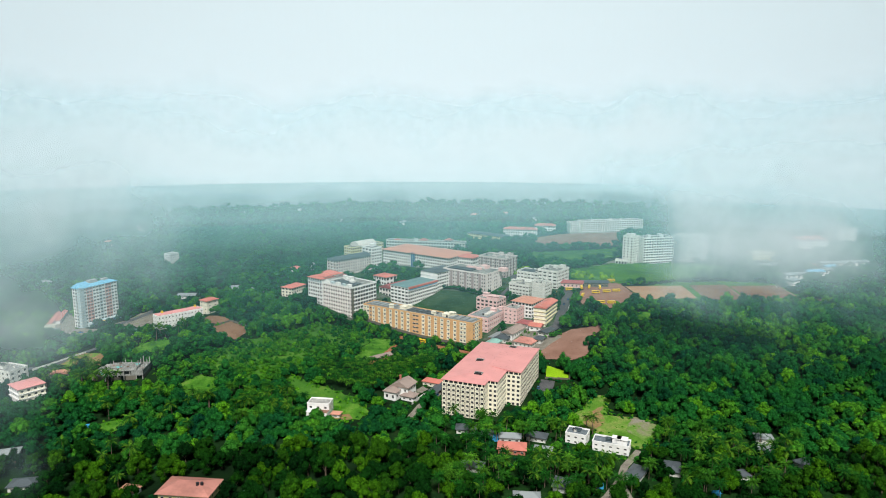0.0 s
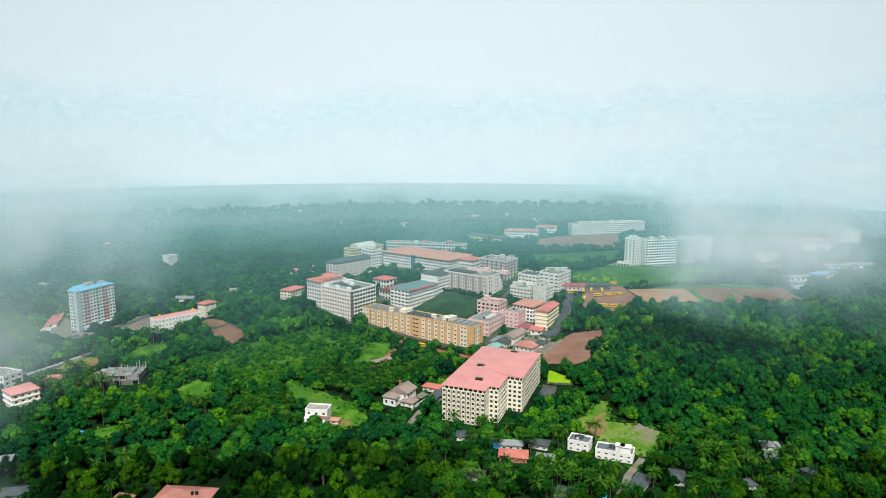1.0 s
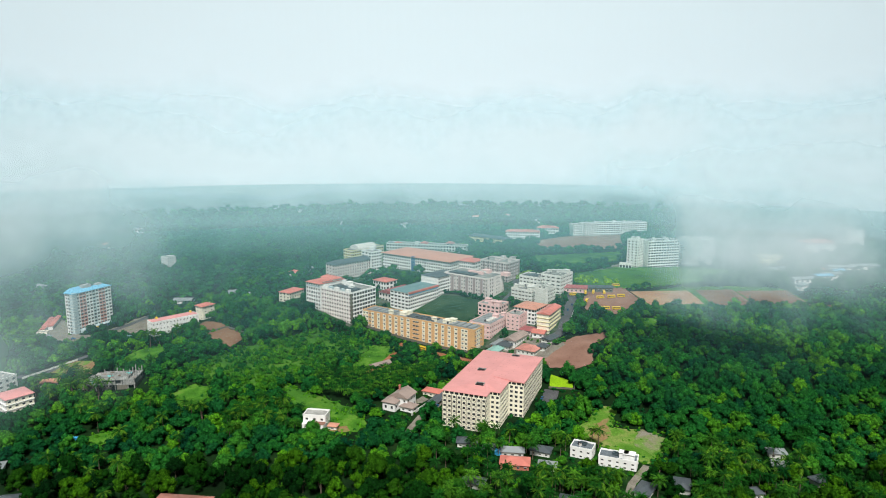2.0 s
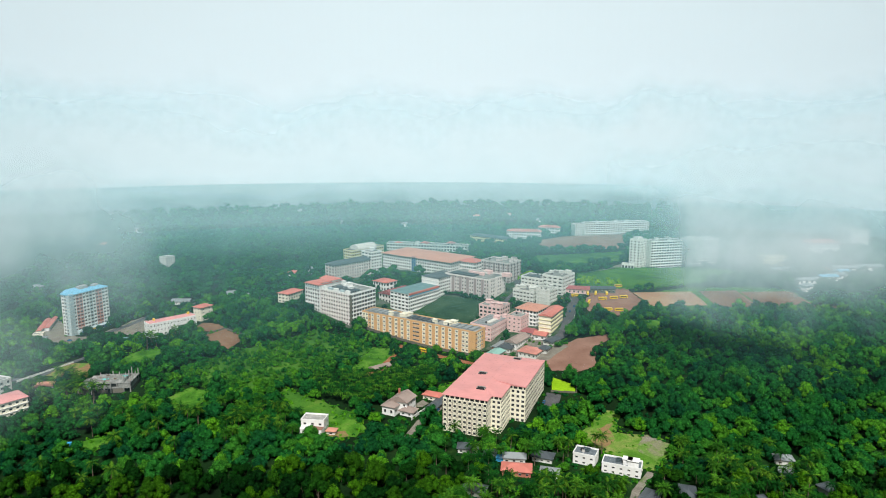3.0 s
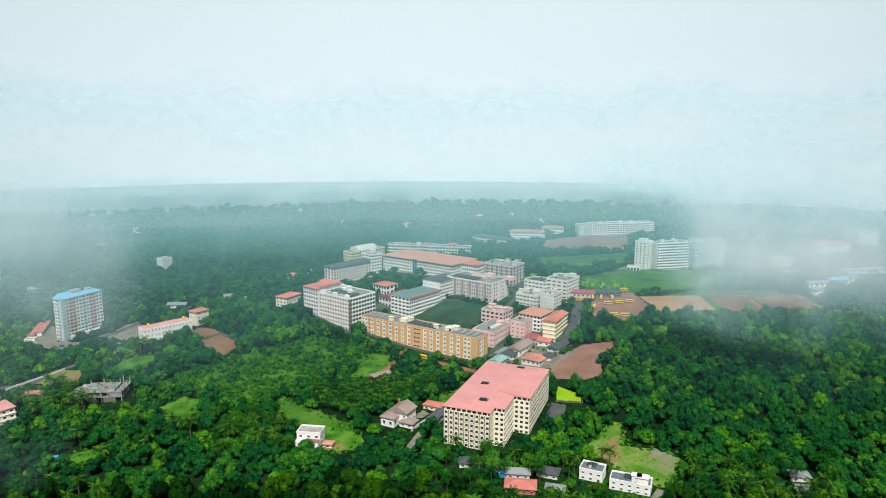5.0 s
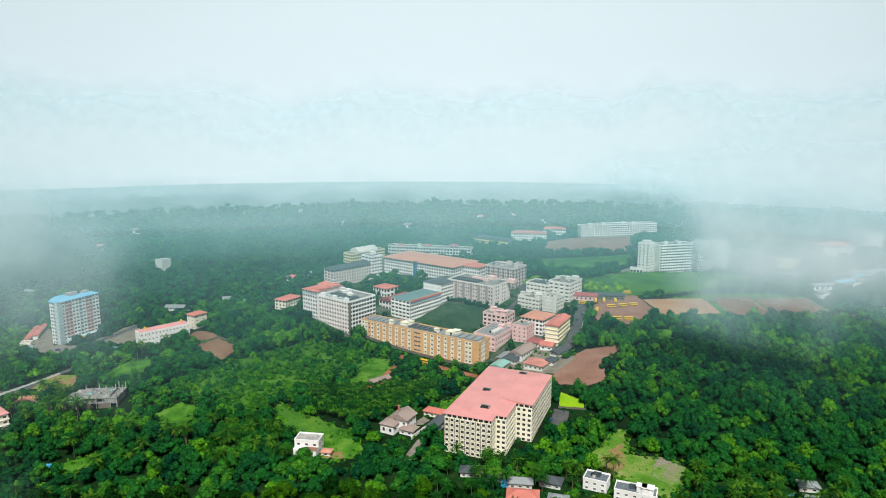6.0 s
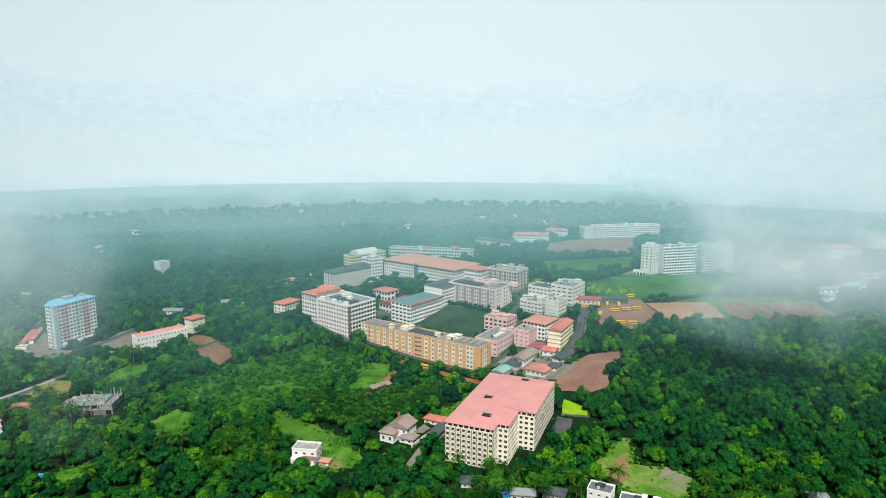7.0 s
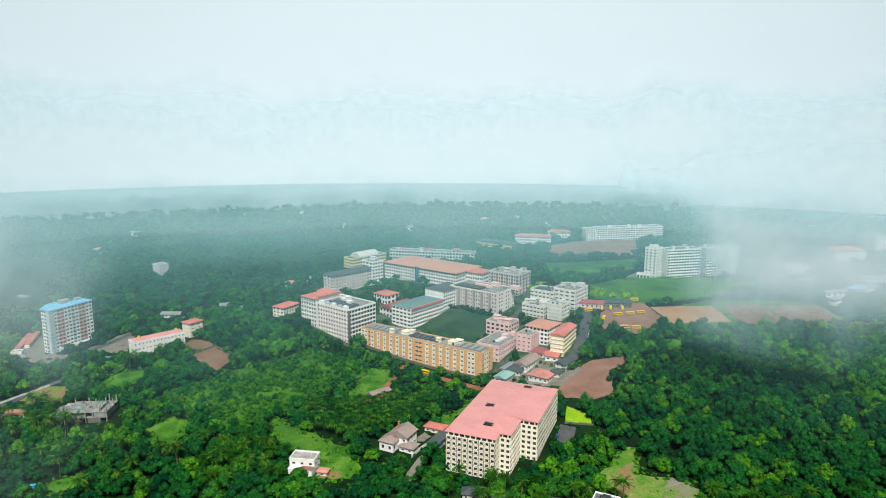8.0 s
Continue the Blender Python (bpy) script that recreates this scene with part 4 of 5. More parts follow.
for x, y, r, a, b, rm, lb in (
    (39, 363, -6, 12, 6, TINROOF, "hut with a grey tin roof"), (14, 374, -5, 11, 7, DARKROOF, "hut with a dark roof"), (26, 366, 80, 8, 6, DARKROOF, "hut with a dark roof"), (55, 364, -20, 11, 7, DARKROOF, "house with a dark tiled roof"),
    (56, 347, -15, 9, 6, TINROOF, "hut with a grey tin roof"), (16, 330, -20, 11, 7, DARKROOF, "house with a dark tiled roof"), (60, 311, 70, 10, 7, DARKROOF, "house with a dark tiled roof"), (101, 322, 55, 12, 7, DARKROOF, "house with a dark roof beside the path"),
    (-210, 310, 10, 12, 8, DARKROOF, "house with a dark tiled roof"), (-238, 342, 20, 10, 8, TINROOF, "white hut with a grey roof"), (183, 357, -10, 9, 6, TINROOF, "shed with pale tin roof"), (178, 344, -10, 12, 6, TINROOF, "shed with pale tin roof"),
    (191, 328, 20, 8, 6, DARKROOF, "hut with a dark roof"), (121, 326, 75, 11, 7, DARKROOF, "house with a dark roof"), (152, 318, 10, 9, 6, DARKROOF, "hut with a dark roof"), (41, 299, -5, 12, 6, TINROOF, "low shed with a white roof"),
    (-154, 304, -10, 8, 6, SALMON, "small hut with an orange roof"), (-264, 555, 0, 9, 6, TEALROOF, "hut with a teal roof"), (-276, 461, 15, 12, 8, SALMON, "house with an orange roof"), (-343, 568, 20, 8, 6, TINROOF, "white shed at the road"),
    (-265, 676, 0, 18, 9, TINROOF, "white houses with grey roofs"), (-215, 690, 20, 16, 8, TINROOF, "white house with a grey roof"), (-190, 668, -15, 14, 8, TINROOF, "white house with a grey roof"), (-240, 668, 10, 12, 8, TINROOF, "white house with a pale roof"),
    ):
    house(lb, x, y, r, a, b, 3.0, WHITE if rm in (SALMON, REDROOF, BROWNROOF) or y > 400 else GREYWHITE, "gable" if a > 12 else "hip", rm, 1, 1.9, name="hut" if "hut" in lb else "small_house", category="hut" if "hut" in lb else "house")
for lb, x, y, r, a, b, h, rf, rm, up, wl in (
    ("low shed with a pale green sheet roof", 42, 530, -32, 9, 18, 3.0, "gable", GREENROOF, 1.6, GREYWHITE), ("low house with a dark hipped roof", 51, 538, -32, 11, 12, 3.2, "hip", DARKROOF, 2.6, GREYWHITE),
    ("long white hall with a brown sheet roof", 60, 547, -34, 10, 24, 4.6, "gable", BROWNROOF, 2.4, WHITE), ("small white house with a red gabled roof", 80, 553, -25, 10, 9, 3.6, "gable", REDROOF, 2.2, WHITE),
    ("low house with a maroon roof", 72, 564, -32, 11, 12, 3.2, "hip", MAROONROOF, 1.8, ROSEWHITE), ("white bungalow with a faded red hipped roof", 68, 523, -32, 15, 15, 3.8, "hip", TILEROOF, 2.6, GREYWHITE),
    ("dark-roofed annexe of the bungalow", 79, 526, -32, 7, 9, 3.2, "hip", DARKROOF, 2.0, GREYWHITE), ("row of dark-roofed sheds beside the campus road", 87, 541, -40, 8, 14, 2.8, "gable", DARKROOF, 1.4, GREYWHITE),
    ("low grey lean-to below the pink block", 45, 545, -32, 5, 16, 2.6, "gable", TINROOF, 0.8, BRICKRED)):
    house(lb, x, y, r, a, b, h, wl, rf, rm, 1, up, name="low_house", fore=6)
yellow_house = house("yellow house under a wide salmon roof", -124, 303, -6, 25, 15, 4.5, LEMON, "hip", TILEROOF, 1, 3.4, over=1.2, fore=9)
for x, y in ((-7.2, 5.2), (-5.2, 5.6)):
    g = Shape()
    g.tube(x, y, 6.2, 8.3, 0.8, 0.75, 10)
    part("water_tank", g, TANK, yellow_house, "black plastic water tank")
for x, y, rm in ((-307, 1403, TINROOF), (-401, 1374, REDROOF), (-182, 1228, TINROOF), (61, 1277, SALMON), (-69, 1188, TINROOF), (-444, 1301, REDROOF), (-528, 1156, TINROOF), (-507, 1006, SALMON), (-155, 768, TINROOF), (-167, 749, REDROOF), (-447, 735, TINROOF), (118, 1298, SALMON), (171, 1219, TINROOF), (397, 843, REDROOF), (379, 771, TINROOF), (434, 774, SALMON), (372, 694, TINROOF)):
    house("small distant house among trees", x, y, (x * 7 + y) % 60 - 30, 16 if y > 900 else 11, 10 if y > 900 else 8, 6.0, WHITE, "hip", rm, 2, 2.2, name="distant_house", group="distant houses")
lh = block("house", "white three-storey house with cream flank and pink roof", "house", (-275, 411), -38, 16, 16, 10.5, 3, 4, 4, [WHITE, CREAM], by_edge={0: (1,)}, roof="hip", roof_mat=PINKROOF, rise=2.2, over=0.7, fw=0.45, fh=0.42, bands=(WHITE, 0.5), fore=10)
block("house", "grey flat-roofed three-storey house with a stair hut", "house", (-302, 444), -20, 18, 14, 10.0, 3, 4, 3, [GREYWHITE], fw=0.4, clutter=4, seed=19)
for x, y, q in ((-364, 606, 40), (-361, 613, 36)):
    house("long shed with a red roof", x, y, 109, q, 3.8, 3.4, WHITE, "gable", REDROOF, 1, 1.0, over=0.4, name="shed", category="shed", fore=14)
house("cream gatehouse with a flat roof", -350, 576, 15, 8, 6, 4.5, CREAM, "flat", SLAB, 1, name="gatehouse", fore=9)
house("low dark carport beside the hostel drive", -4, 434, -25, 6, 20, 2.6, DARKTRIM, "gable", DARKROOF, 1, 0.8, name="carport", category="shed", fore=7)
house("open bus shed with a dark roof", 152, 655, -5, 26, 9, 4.5, DARKTRIM, "gable", DARKROOF, 1, 1.6, name="bus_shed", category="shed")
house("bus office with a red roof", 128, 655, -12, 24, 10, 4.5, PINK, "gable", MAROONROOF, 1, 2.2, name="bus_shed", category="shed")

# unfinished concrete house
raw = thing("unfinished_house", "unfinished grey concrete house with bare columns", "building", -229, 456, float(height(-229, 456)), 6)
for x0, x1, y0, y1, z in ((-18, 17, -9, 9, 3.6), (-9, 17, -9, 9, 7.0), (-18, -9, -2, 9, 4.6)):
    s = Shape()
    s.box(x0, x1, y0, y1, z - 0.28, z)
    for k in range(3):
        s.box(x0 + 0.4, x1 - 0.4, y0 + (y1 - y0) * (k + 0.4) / 3, y0 + (y1 - y0) * (k + 0.4) / 3 + 0.3, z - 0.75, z - 0.28)
    part("floor_slab", s, SLAB, raw)
for i in range(9):
    for j in range(4):
        s = Shape()
        x, y = -17.2 + 4.2 * i, -8.4 + 5.5 * j
        zt = 7.0 + (0.0, 1.4, 2.3)[(i * 5 + j * 3) % 3] if i > 1 else 4.6
        zt += 2.2 if i > 6 else 0
        s.box(x - 0.28, x + 0.28, y - 0.28, y + 0.28, -4, zt)
        for q in (-0.2, 0.2):
            s.box(x + q - 0.04, x + q + 0.04, y - 0.04, y + 0.04, zt, zt + 0.9)
        part("column", s, CONCRETE, raw)
# lower walls take a dark colour standing in for the dim interior
for x0, x1, y0, y1, z0, z1 in ((-9, 0, 8.6, 8.9, 0, 3.2), (16.6, 16.9, -8, 8, 0, 3.2), (-16, -10, -8.9, -8.6, 0, 3.0), (-5, 2, -8.9, -8.6, 0, 2.2), (5, 12, -8.9, -8.6, 0, 3.2), (-4, 4, -8.8, -8.5, 3.6, 5.4), (9, 16, -8.8, -8.5, 3.6, 6.6), (16.5, 16.8, -6, 4, 3.6, 6.4), (-2, 14, 2.8, 3.1, 3.6, 6.6), (2, 9, 5, 5.3, 7.0, 8.1), (12, 12.3, -6, 5, 7.0, 8.4), (-8, -2, -4.2, -3.9, 7.0, 7.9)):
    s = Shape()
    s.box(x0, x1, y0, y1, z0, z1)
    part("block_wall", s, SLAB if z0 > 3 else DARKTRIM, raw, "block infill wall, ground floor coloured as dim interior")
for k in range(9):
    s, x, y = Shape(), -15 + 3.6 * k, -5 + 3.4 * (k * 5 % 4)
    for q in range(4):
        s.box(x + 0.1 * q, x + 2.6 - 0.2 * q, y + 0.32 * q, y + 0.32 * q + 0.28, 7.02 if x > -8 else 3.62, (7.02 if x > -8 else 3.62) + 0.2 + 0.12 * q)
    part("plank_stack", s, BARK if k % 2 else BROWNROOF, raw, "stack of formwork planks")
for x, y, a, b, z in ((-15, -6, 5, 4, 3.62), (-4, -3, 4, 3, 7.02), (7, 2, 5, 3.5, 7.02)):
    s, n = Shape(), 5
    for i in range(n):
        for j in range(n):
            q = [(x + a * u / n, y + b * v / n, z + 0.25 + 0.3 * noise.noise(Vector((x + u * 0.8, y + v * 0.8, 2)))) for u, v in ((i, j), (i + 1, j), (i + 1, j + 1), (i, j + 1))]
            s.face(q)
    s.box(x + 0.3, x + a - 0.3, y + 0.3, y + b - 0.3, z - 0.02, z + 0.12)
    part("tarpaulin", s, TEALTARP, raw, "bright teal tarpaulin")
s = Shape()
s.box(-13, -7, 2, 7, 4.6, 6.9)
s.box(-12, -10.8, 1.95, 2.05, 4.6, 6.6, 1)
part("hut", s, [CONCRETE, RUBBER], raw, "small concrete stair hut")
CLEAR.append([(-250, 434), (-205, 430), (-207, 470), (-250, 468)])
BARE.append([(-249, 444), (-210, 446), (-211, 468), (-249, 468)])
for x, y, a, b in ((28, 361, 5, 4), (169, 345, 4, 4), (150, 352, 3, 3), (76, 309, 5, 3), (132, 300, 4, 3), (-214, 374, 3, 2)):
    s = Shape()
    n = 6
    zz = float(height(x, y)) + 2.6
    for i in range(n):
        for j in range(n):
            def lift(u, v):
                return (x + a * u / n, y + b * v / n, zz + 0.5 * noise.noise(Vector((x + u * 0.7, y + v * 0.7, 0))) + 0.3 * (u == v))
            s.face([lift(i, j), lift(i + 1, j), lift(i + 1, j + 1), lift(i, j + 1)])
    s.box(x + 0.2, x + a - 0.2, y + 0.2, y + b - 0.2, zz - 2.9, zz - 0.6)
    tagged(new("tarpaulin", s.mesh("tarpaulin", TARP)), "bright blue tarpaulin over a stack", "tarpaulin", "tarpaulins")
    CLEAR.append([(x - 2, y - 4), (x + a + 2, y - 4), (x + a + 2, y + b + 2), (x - 2, y + b + 2)])


# ---- buses ----
bus = thing("bus", "yellow school bus parked in the yard", "bus", 137, 655, 0, 0, "parked buses")
s = Shape()
prof = [(-4.9, 0.5), (4.9, 0.5), (5.1, 1.2), (4.9, 2.9), (4.6, 3.1), (-4.8, 3.1), (-5.0, 2.8)]
for k in range(len(prof)):
    (a, b), (c, d) = prof[k], prof[(k + 1) % len(prof)]
    s.face([(a, -1.2, b), (c, -1.2, d), (c, 1.2, d), (a, 1.2, b)][::-1])
s.face([(a, -1.2, b) for a, b in prof])
s.face([(a, 1.2, b) for a, b in reversed(prof)])
part("body", s, YELLOW, bus)
for y in (-1.22, 1.22):
    s = Shape()
    s.box(-4.5, 4.2, y - 0.02, y + 0.02, 1.7, 2.5)
    part("window_strip", s, GLASS, bus)
s = Shape()
s.box(4.98, 5.06, -1.05, 1.05, 1.6, 2.7)
part("windscreen", s, GLASS, bus)
for x in (-3.2, 3.3):
    for y in (-1.1, 1.1):
        s = Shape()
        rim = [(x + 0.5 * math.cos(q * math.pi / 6), 0.5 + 0.5 * math.sin(q * math.pi / 6)) for q in range(12)]
        s.face([(a, y - 0.15, b) for a, b in rim])
        s.face([(a, y + 0.15, b) for a, b in reversed(rim)])
        for k in range(12):
            (a, b), (c, d) = rim[k], rim[(k + 1) % 12]
            s.face([(a, y + 0.15, b), (c, y + 0.15, d), (c, y - 0.15, d), (a, y - 0.15, b)])
        wheel = part("wheel", s, RUBBER, bus)
        s = Shape()
        s.box(x - 0.2, x + 0.2, y - 0.18, y + 0.18, 0.3, 0.7)
        part("hub", s, FRAME, wheel, "pale steel wheel hub")
for k, (x, y, r) in enumerate(((137, 645, 80), (145, 646, 75), (155, 645, 82), (124, 640, 15), (133, 619, 70), (147, 627, 5), (158, 629, 8), (168, 632, 10), (145, 596, 5), (154, 594, 3), (138, 603, 60), (73, 766, 5), (62, 765, 12), (108, 628, 65), (174, 676, 5), (78, 758, 10), (-17, 545, -35))):
    m = pose(x, y, float(height(x, y)) + 0.45, 0, 0, r)
    bus.scale = (0.74, 0.86, 0.86)
    if k:
        copy_thing(bus, m)
    else:
        bus.matrix_basis = m @ Matrix.Diagonal((*bus.scale, 1))
    CLEAR.append([(x - 6, y - 6), (x + 6, y - 6), (x + 6, y + 6), (x - 6, y + 6)])


# ---- parked cars and compound walls ----
car = thing("car", "small dark parked car on wet asphalt", "car", 0, 0, 0, 0, "parked cars")
s = Shape()
prof = [(-2.0, 0.35), (2.0, 0.35), (2.05, 0.75), (1.1, 0.95), (-1.95, 0.95)]
cab = [(1.1, 0.95), (0.45, 1.45), (-1.2, 1.45), (-1.8, 0.95)]
for ring, mats, name in ((prof, BLUE_GLASS, "body"), (cab, GLASS, "cabin")):
    s = Shape()
    half = 0.85 if name == "body" else 0.75
    s.face([(a, -half, b) for a, b in ring])
    s.face([(a, half, b) for a, b in reversed(ring)])
    for k in range(len(ring)):
        (a, b), (c, d) = ring[k], ring[(k + 1) % len(ring)]
        s.face([(a, half, b), (c, half, d), (c, -half, d), (a, -half, b)])
    part(name, s, mats, car)
s = Shape()
s.box(-1.15, 0.4, -0.7, 0.7, 1.44, 1.5)
part("roof_panel", s, BLUE_GLASS, car)
for x in (-1.3, 1.3):
    for y in (-0.8, 0.8):
        s = Shape()
        rim = [(x + 0.33 * math.cos(q * math.pi / 4), 0.33 + 0.33 * math.sin(q * math.pi / 4)) for q in range(8)]
        s.face([(a, y - 0.1, b) for a, b in rim])
        s.face([(a, y + 0.1, b) for a, b in reversed(rim)])
        for k in range(8):
            (a, b), (c, d) = rim[k], rim[(k + 1) % 8]
            s.face([(a, y + 0.1, b), (c, y + 0.1, d), (c, y - 0.1, d), (a, y - 0.1, b)])
        part("wheel", s, RUBBER, car)
for k, (x, y, r) in enumerate(((63, 428, 70), (66, 437, 72), (-7, 420, 62), (-4, 426, 62), (112, 600, 75), (118, 612, 75), (-318, 566, 20))):
    m = pose(x, y, float(height(x, y)) + 0.45, 0, 0, r)
    if k:
        copy_thing(car, m)
    else:
        car.matrix_basis = m


def compound_wall(label, line, tall, mat):
    """A low wall with a coping along a plan line, stepping with the land."""
    s = Shape()
    for (ax, ay), (bx, by) in zip(line, line[1:]):
        n = max(1, int(math.dist((ax, ay), (bx, by)) / 6))
        for k in range(n):
            p = (ax + (bx - ax) * k / n, ay + (by - ay) * k / n)
            q = (ax + (bx - ax) * (k + 1) / n, ay + (by - ay) * (k + 1) / n)
            d = math.dist(p, q)
            nx, ny = -(q[1] - p[1]) / d, (q[0] - p[0]) / d
            z = max(float(height(*p)), float(height(*q)))
            for w, z0, z1 in ((0.12, z - 1.2, z + tall), (0.2, z + tall, z + tall + 0.12)):
                s.prism([(p[0] - nx * w, p[1] - ny * w), (q[0] - nx * w, q[1] - ny * w), (q[0] + nx * w, q[1] + ny * w), (p[0] + nx * w, p[1] + ny * w)][::1], z0, z1)
        BARE.append([(ax - 1, ay - 1), (bx - 1, by - 1), (bx + 1, by + 1), (ax + 1, ay + 1)])
    return tagged(new("compound_wall", s.mesh("compound_wall", mat)), label, "wall", "compound walls")


compound_wall("stained dark wall below the ochre block", [(-76, 596), (-30, 566), (26, 529)], 2.0, DARKTRIM)
# wall added in place of the paddy hedge, coloured dark to match it
compound_wall("dark low wall standing in for the hedge round the paddy field", [(73, 454), (90, 450), (92, 464)], 1.0, DARKTRIM)
compound_wall("pale wall along the hostel drive", [(-20, 412), (-14, 424), (-4, 440)], 1.6, GREYWHITE)
compound_wall("dark earth bank wall round the brown field", [(-205, 561), (-190, 580), (-163, 558)], 1.4, DARKTRIM)
compound_wall("pale roadside wall among palms", [(-305, 474), (-284, 510)], 1.3, GREYWHITE)
compound_wall("stained wall beside the campus road", [(104, 552), (114, 588), (127, 626)], 1.6, GREYWHITE)

# ---- trees ----
RNG = np.random.default_rng(7)


def ico():
    bm = bmesh.new()
    bmesh.ops.create_icosphere(bm, subdivisions=1, radius=1)
    v = np.array([p.co[:] for p in bm.verts])
    f = np.array([[q.index for q in p.verts] for p in bm.faces])
    bm.free()
    return v, f


ICO_V, ICO_F = ico()


def leaf_cards(centres, normals, sizes, rng):
    """Pointed leaf sprays, one triangle each."""
    n = len(centres)
    nn = normals / np.linalg.norm(normals, axis=1, keepdims=True)
    t = rng.normal(size=(n, 3))
    t -= (t * nn).sum(1, keepdims=True) * nn
    t /= np.linalg.norm(t, axis=1, keepdims=True)
    b = np.cross(nn, t)
    s = sizes[:, None]
    asp = rng.uniform(0.6, 1.0, (n, 1))
    v = np.stack([centres + t * s * 1.1, centres - t * s * 0.7 + b * s * asp, centres - t * s * 0.7 - b * s * asp - nn * s * 0.2], 1)
    k = np.arange(n)[:, None] * 3
    return v.reshape(-1, 3), k + [0, 1, 2]


def crown(rng, cards, lobes=7, flat=0.8, size=(0.10, 0.2)):
    """A crown of radius about 1 over its trunk's top: lobes of a dome, hung with leaf sprays round an inner mass."""
    turn = rng.uniform(0, 2 * np.pi) + np.arange(lobes) * 2.4 + rng.normal(size=lobes) * 0.25
    rad = 0.66 * np.sqrt((np.arange(lobes) + 0.2) / lobes) * rng.uniform(0.85, 1.12, lobes)
    c = np.stack([rad * np.cos(turn), rad * np.sin(turn), (0.55 - 1.9 * rad**2 + rng.normal(size=lobes) * 0.12) * flat], 1)
    r = rng.uniform(0.27, 0.44, lobes) * (7 / max(lobes, 4)) ** 0.25
    which = rng.integers(0, lobes, cards * 3)
    d = rng.normal(size=(cards * 3, 3))
    d /= np.linalg.norm(d, axis=1, keepdims=True)
    d[:, 2] = np.where(d[:, 2] < -0.35, -d[:, 2], d[:, 2])
    p = c[which] + d * r[which][:, None] * rng.uniform(0.84, 1.12, (cards * 3, 1)) * [1, 1, flat]
    gap = np.linalg.norm((p[:, None] - c[None]) / [1, 1, flat], axis=2) / r
    gap[np.arange(len(p)), which] = 9
    keep = np.where(gap.min(1) > 0.85)[0][:cards]
    p, d = p[keep], d[keep]
    v, f = leaf_cards(p, d + rng.normal(size=d.shape) * 0.32 + [0, 0, 0.2], rng.uniform(*size, len(p)), rng)
    vs, fs, k = [v], [f], len(v)
    for i in range(lobes):
        vs.append(ICO_V * r[i] * rng.uniform(0.78, 0.9, (len(ICO_V), 1)) * [1, 1, flat] + c[i])
        fs.append(ICO_F + k)
        k += len(ICO_V)
    return np.concatenate(vs), np.concatenate(fs)


def raw_mesh(name, v, f, mat, tint=None):
    me = bpy.data.meshes.new(name)
    me.vertices.add(len(v))
    me.vertices.foreach_set("co", np.ascontiguousarray(v, np.float32).ravel())
    me.loops.add(f.size)
    me.loops.foreach_set("vertex_index", np.ascontiguousarray(f, np.int32).ravel())
    me.polygons.add(len(f))
    me.polygons.foreach_set("loop_start", np.arange(0, f.size, 3, dtype=np.int32))
    if tint is not None:
        me.attributes.new("tint", "FLOAT", "POINT").data.foreach_set("value", np.ascontiguousarray(tint, np.float32))
    me.materials.append(mat)
    me.update(calc_edges=True)
    me.validate()
    return me


def stand(name, label, spots, kinds, mat, category="woodland"):
    """Many plants joined into one piece of stuff. Spots: x, y, radius, lift, tint."""
    vs, fs, ts, k = [], [], [], 0
    for x, y, r, lift, tint in spots:
        v, f = kinds[RNG.integers(len(kinds))]
        a = RNG.uniform(0, 2 * np.pi)
        c, s = np.cos(a), np.sin(a)
        w = v * r * [1, 1, RNG.uniform(0.85, 1.25)]
        w = np.stack([w[:, 0] * c - w[:, 1] * s + x, w[:, 0] * s + w[:, 1] * c + y, w[:, 2] + float(height(x, y)) + lift], 1)
        vs.append(w)
        fs.append(f + k)
        ts.append(np.full(len(w), tint))
        k += len(w)
    if not vs:
        return None
    ob = new(name, raw_mesh(name, np.concatenate(vs), np.concatenate(fs), mat, np.concatenate(ts)))
    return tagged(ob, label, category, kind="stuff")


def scatter(x0, x1, y0, y1, step, jitter=0.45, off=CLEAR):
    """Jittered places inside the fan that the land is seen in, away from what is kept clear."""
    gx, gy = np.meshgrid(np.arange(x0, x1, step), np.arange(y0, y1, step))
    gx = gx + (np.arange(gx.shape[0]) % 2)[:, None] * step / 2
    x = (gx + RNG.uniform(-jitter, jitter, gx.shape) * step).ravel()
    y = (gy + RNG.uniform(-jitter, jitter, gy.shape) * step).ravel()
    ok = np.abs(x) < 0.68 * y + 18
    x, y = x[ok], y[ok]
    for poly in off:
        a = np.array(poly, float)
        lo, hi = a.min(0) - 1, a.max(0) + 1
        box = (x > lo[0]) & (x < hi[0]) & (y > lo[1]) & (y < hi[1])
        if box.any():
            drop = np.zeros(len(x), bool)
            drop[box] = inside(poly, x[box], y[box])
            x, y = x[~drop], y[~drop]
    return x, y


def tint_at(x, y):
    """Plants of one kind stand together: a patchy tint with a spread of its own."""
    p = noise.noise(Vector((x * 0.012, y * 0.012, 3))) * 0.35 + noise.noise(Vector((x * 0.05, y * 0.05, 8))) * 0.25
    return float(np.clip(0.42 + p * 1.1 + RNG.normal() * 0.2, 0, 1))


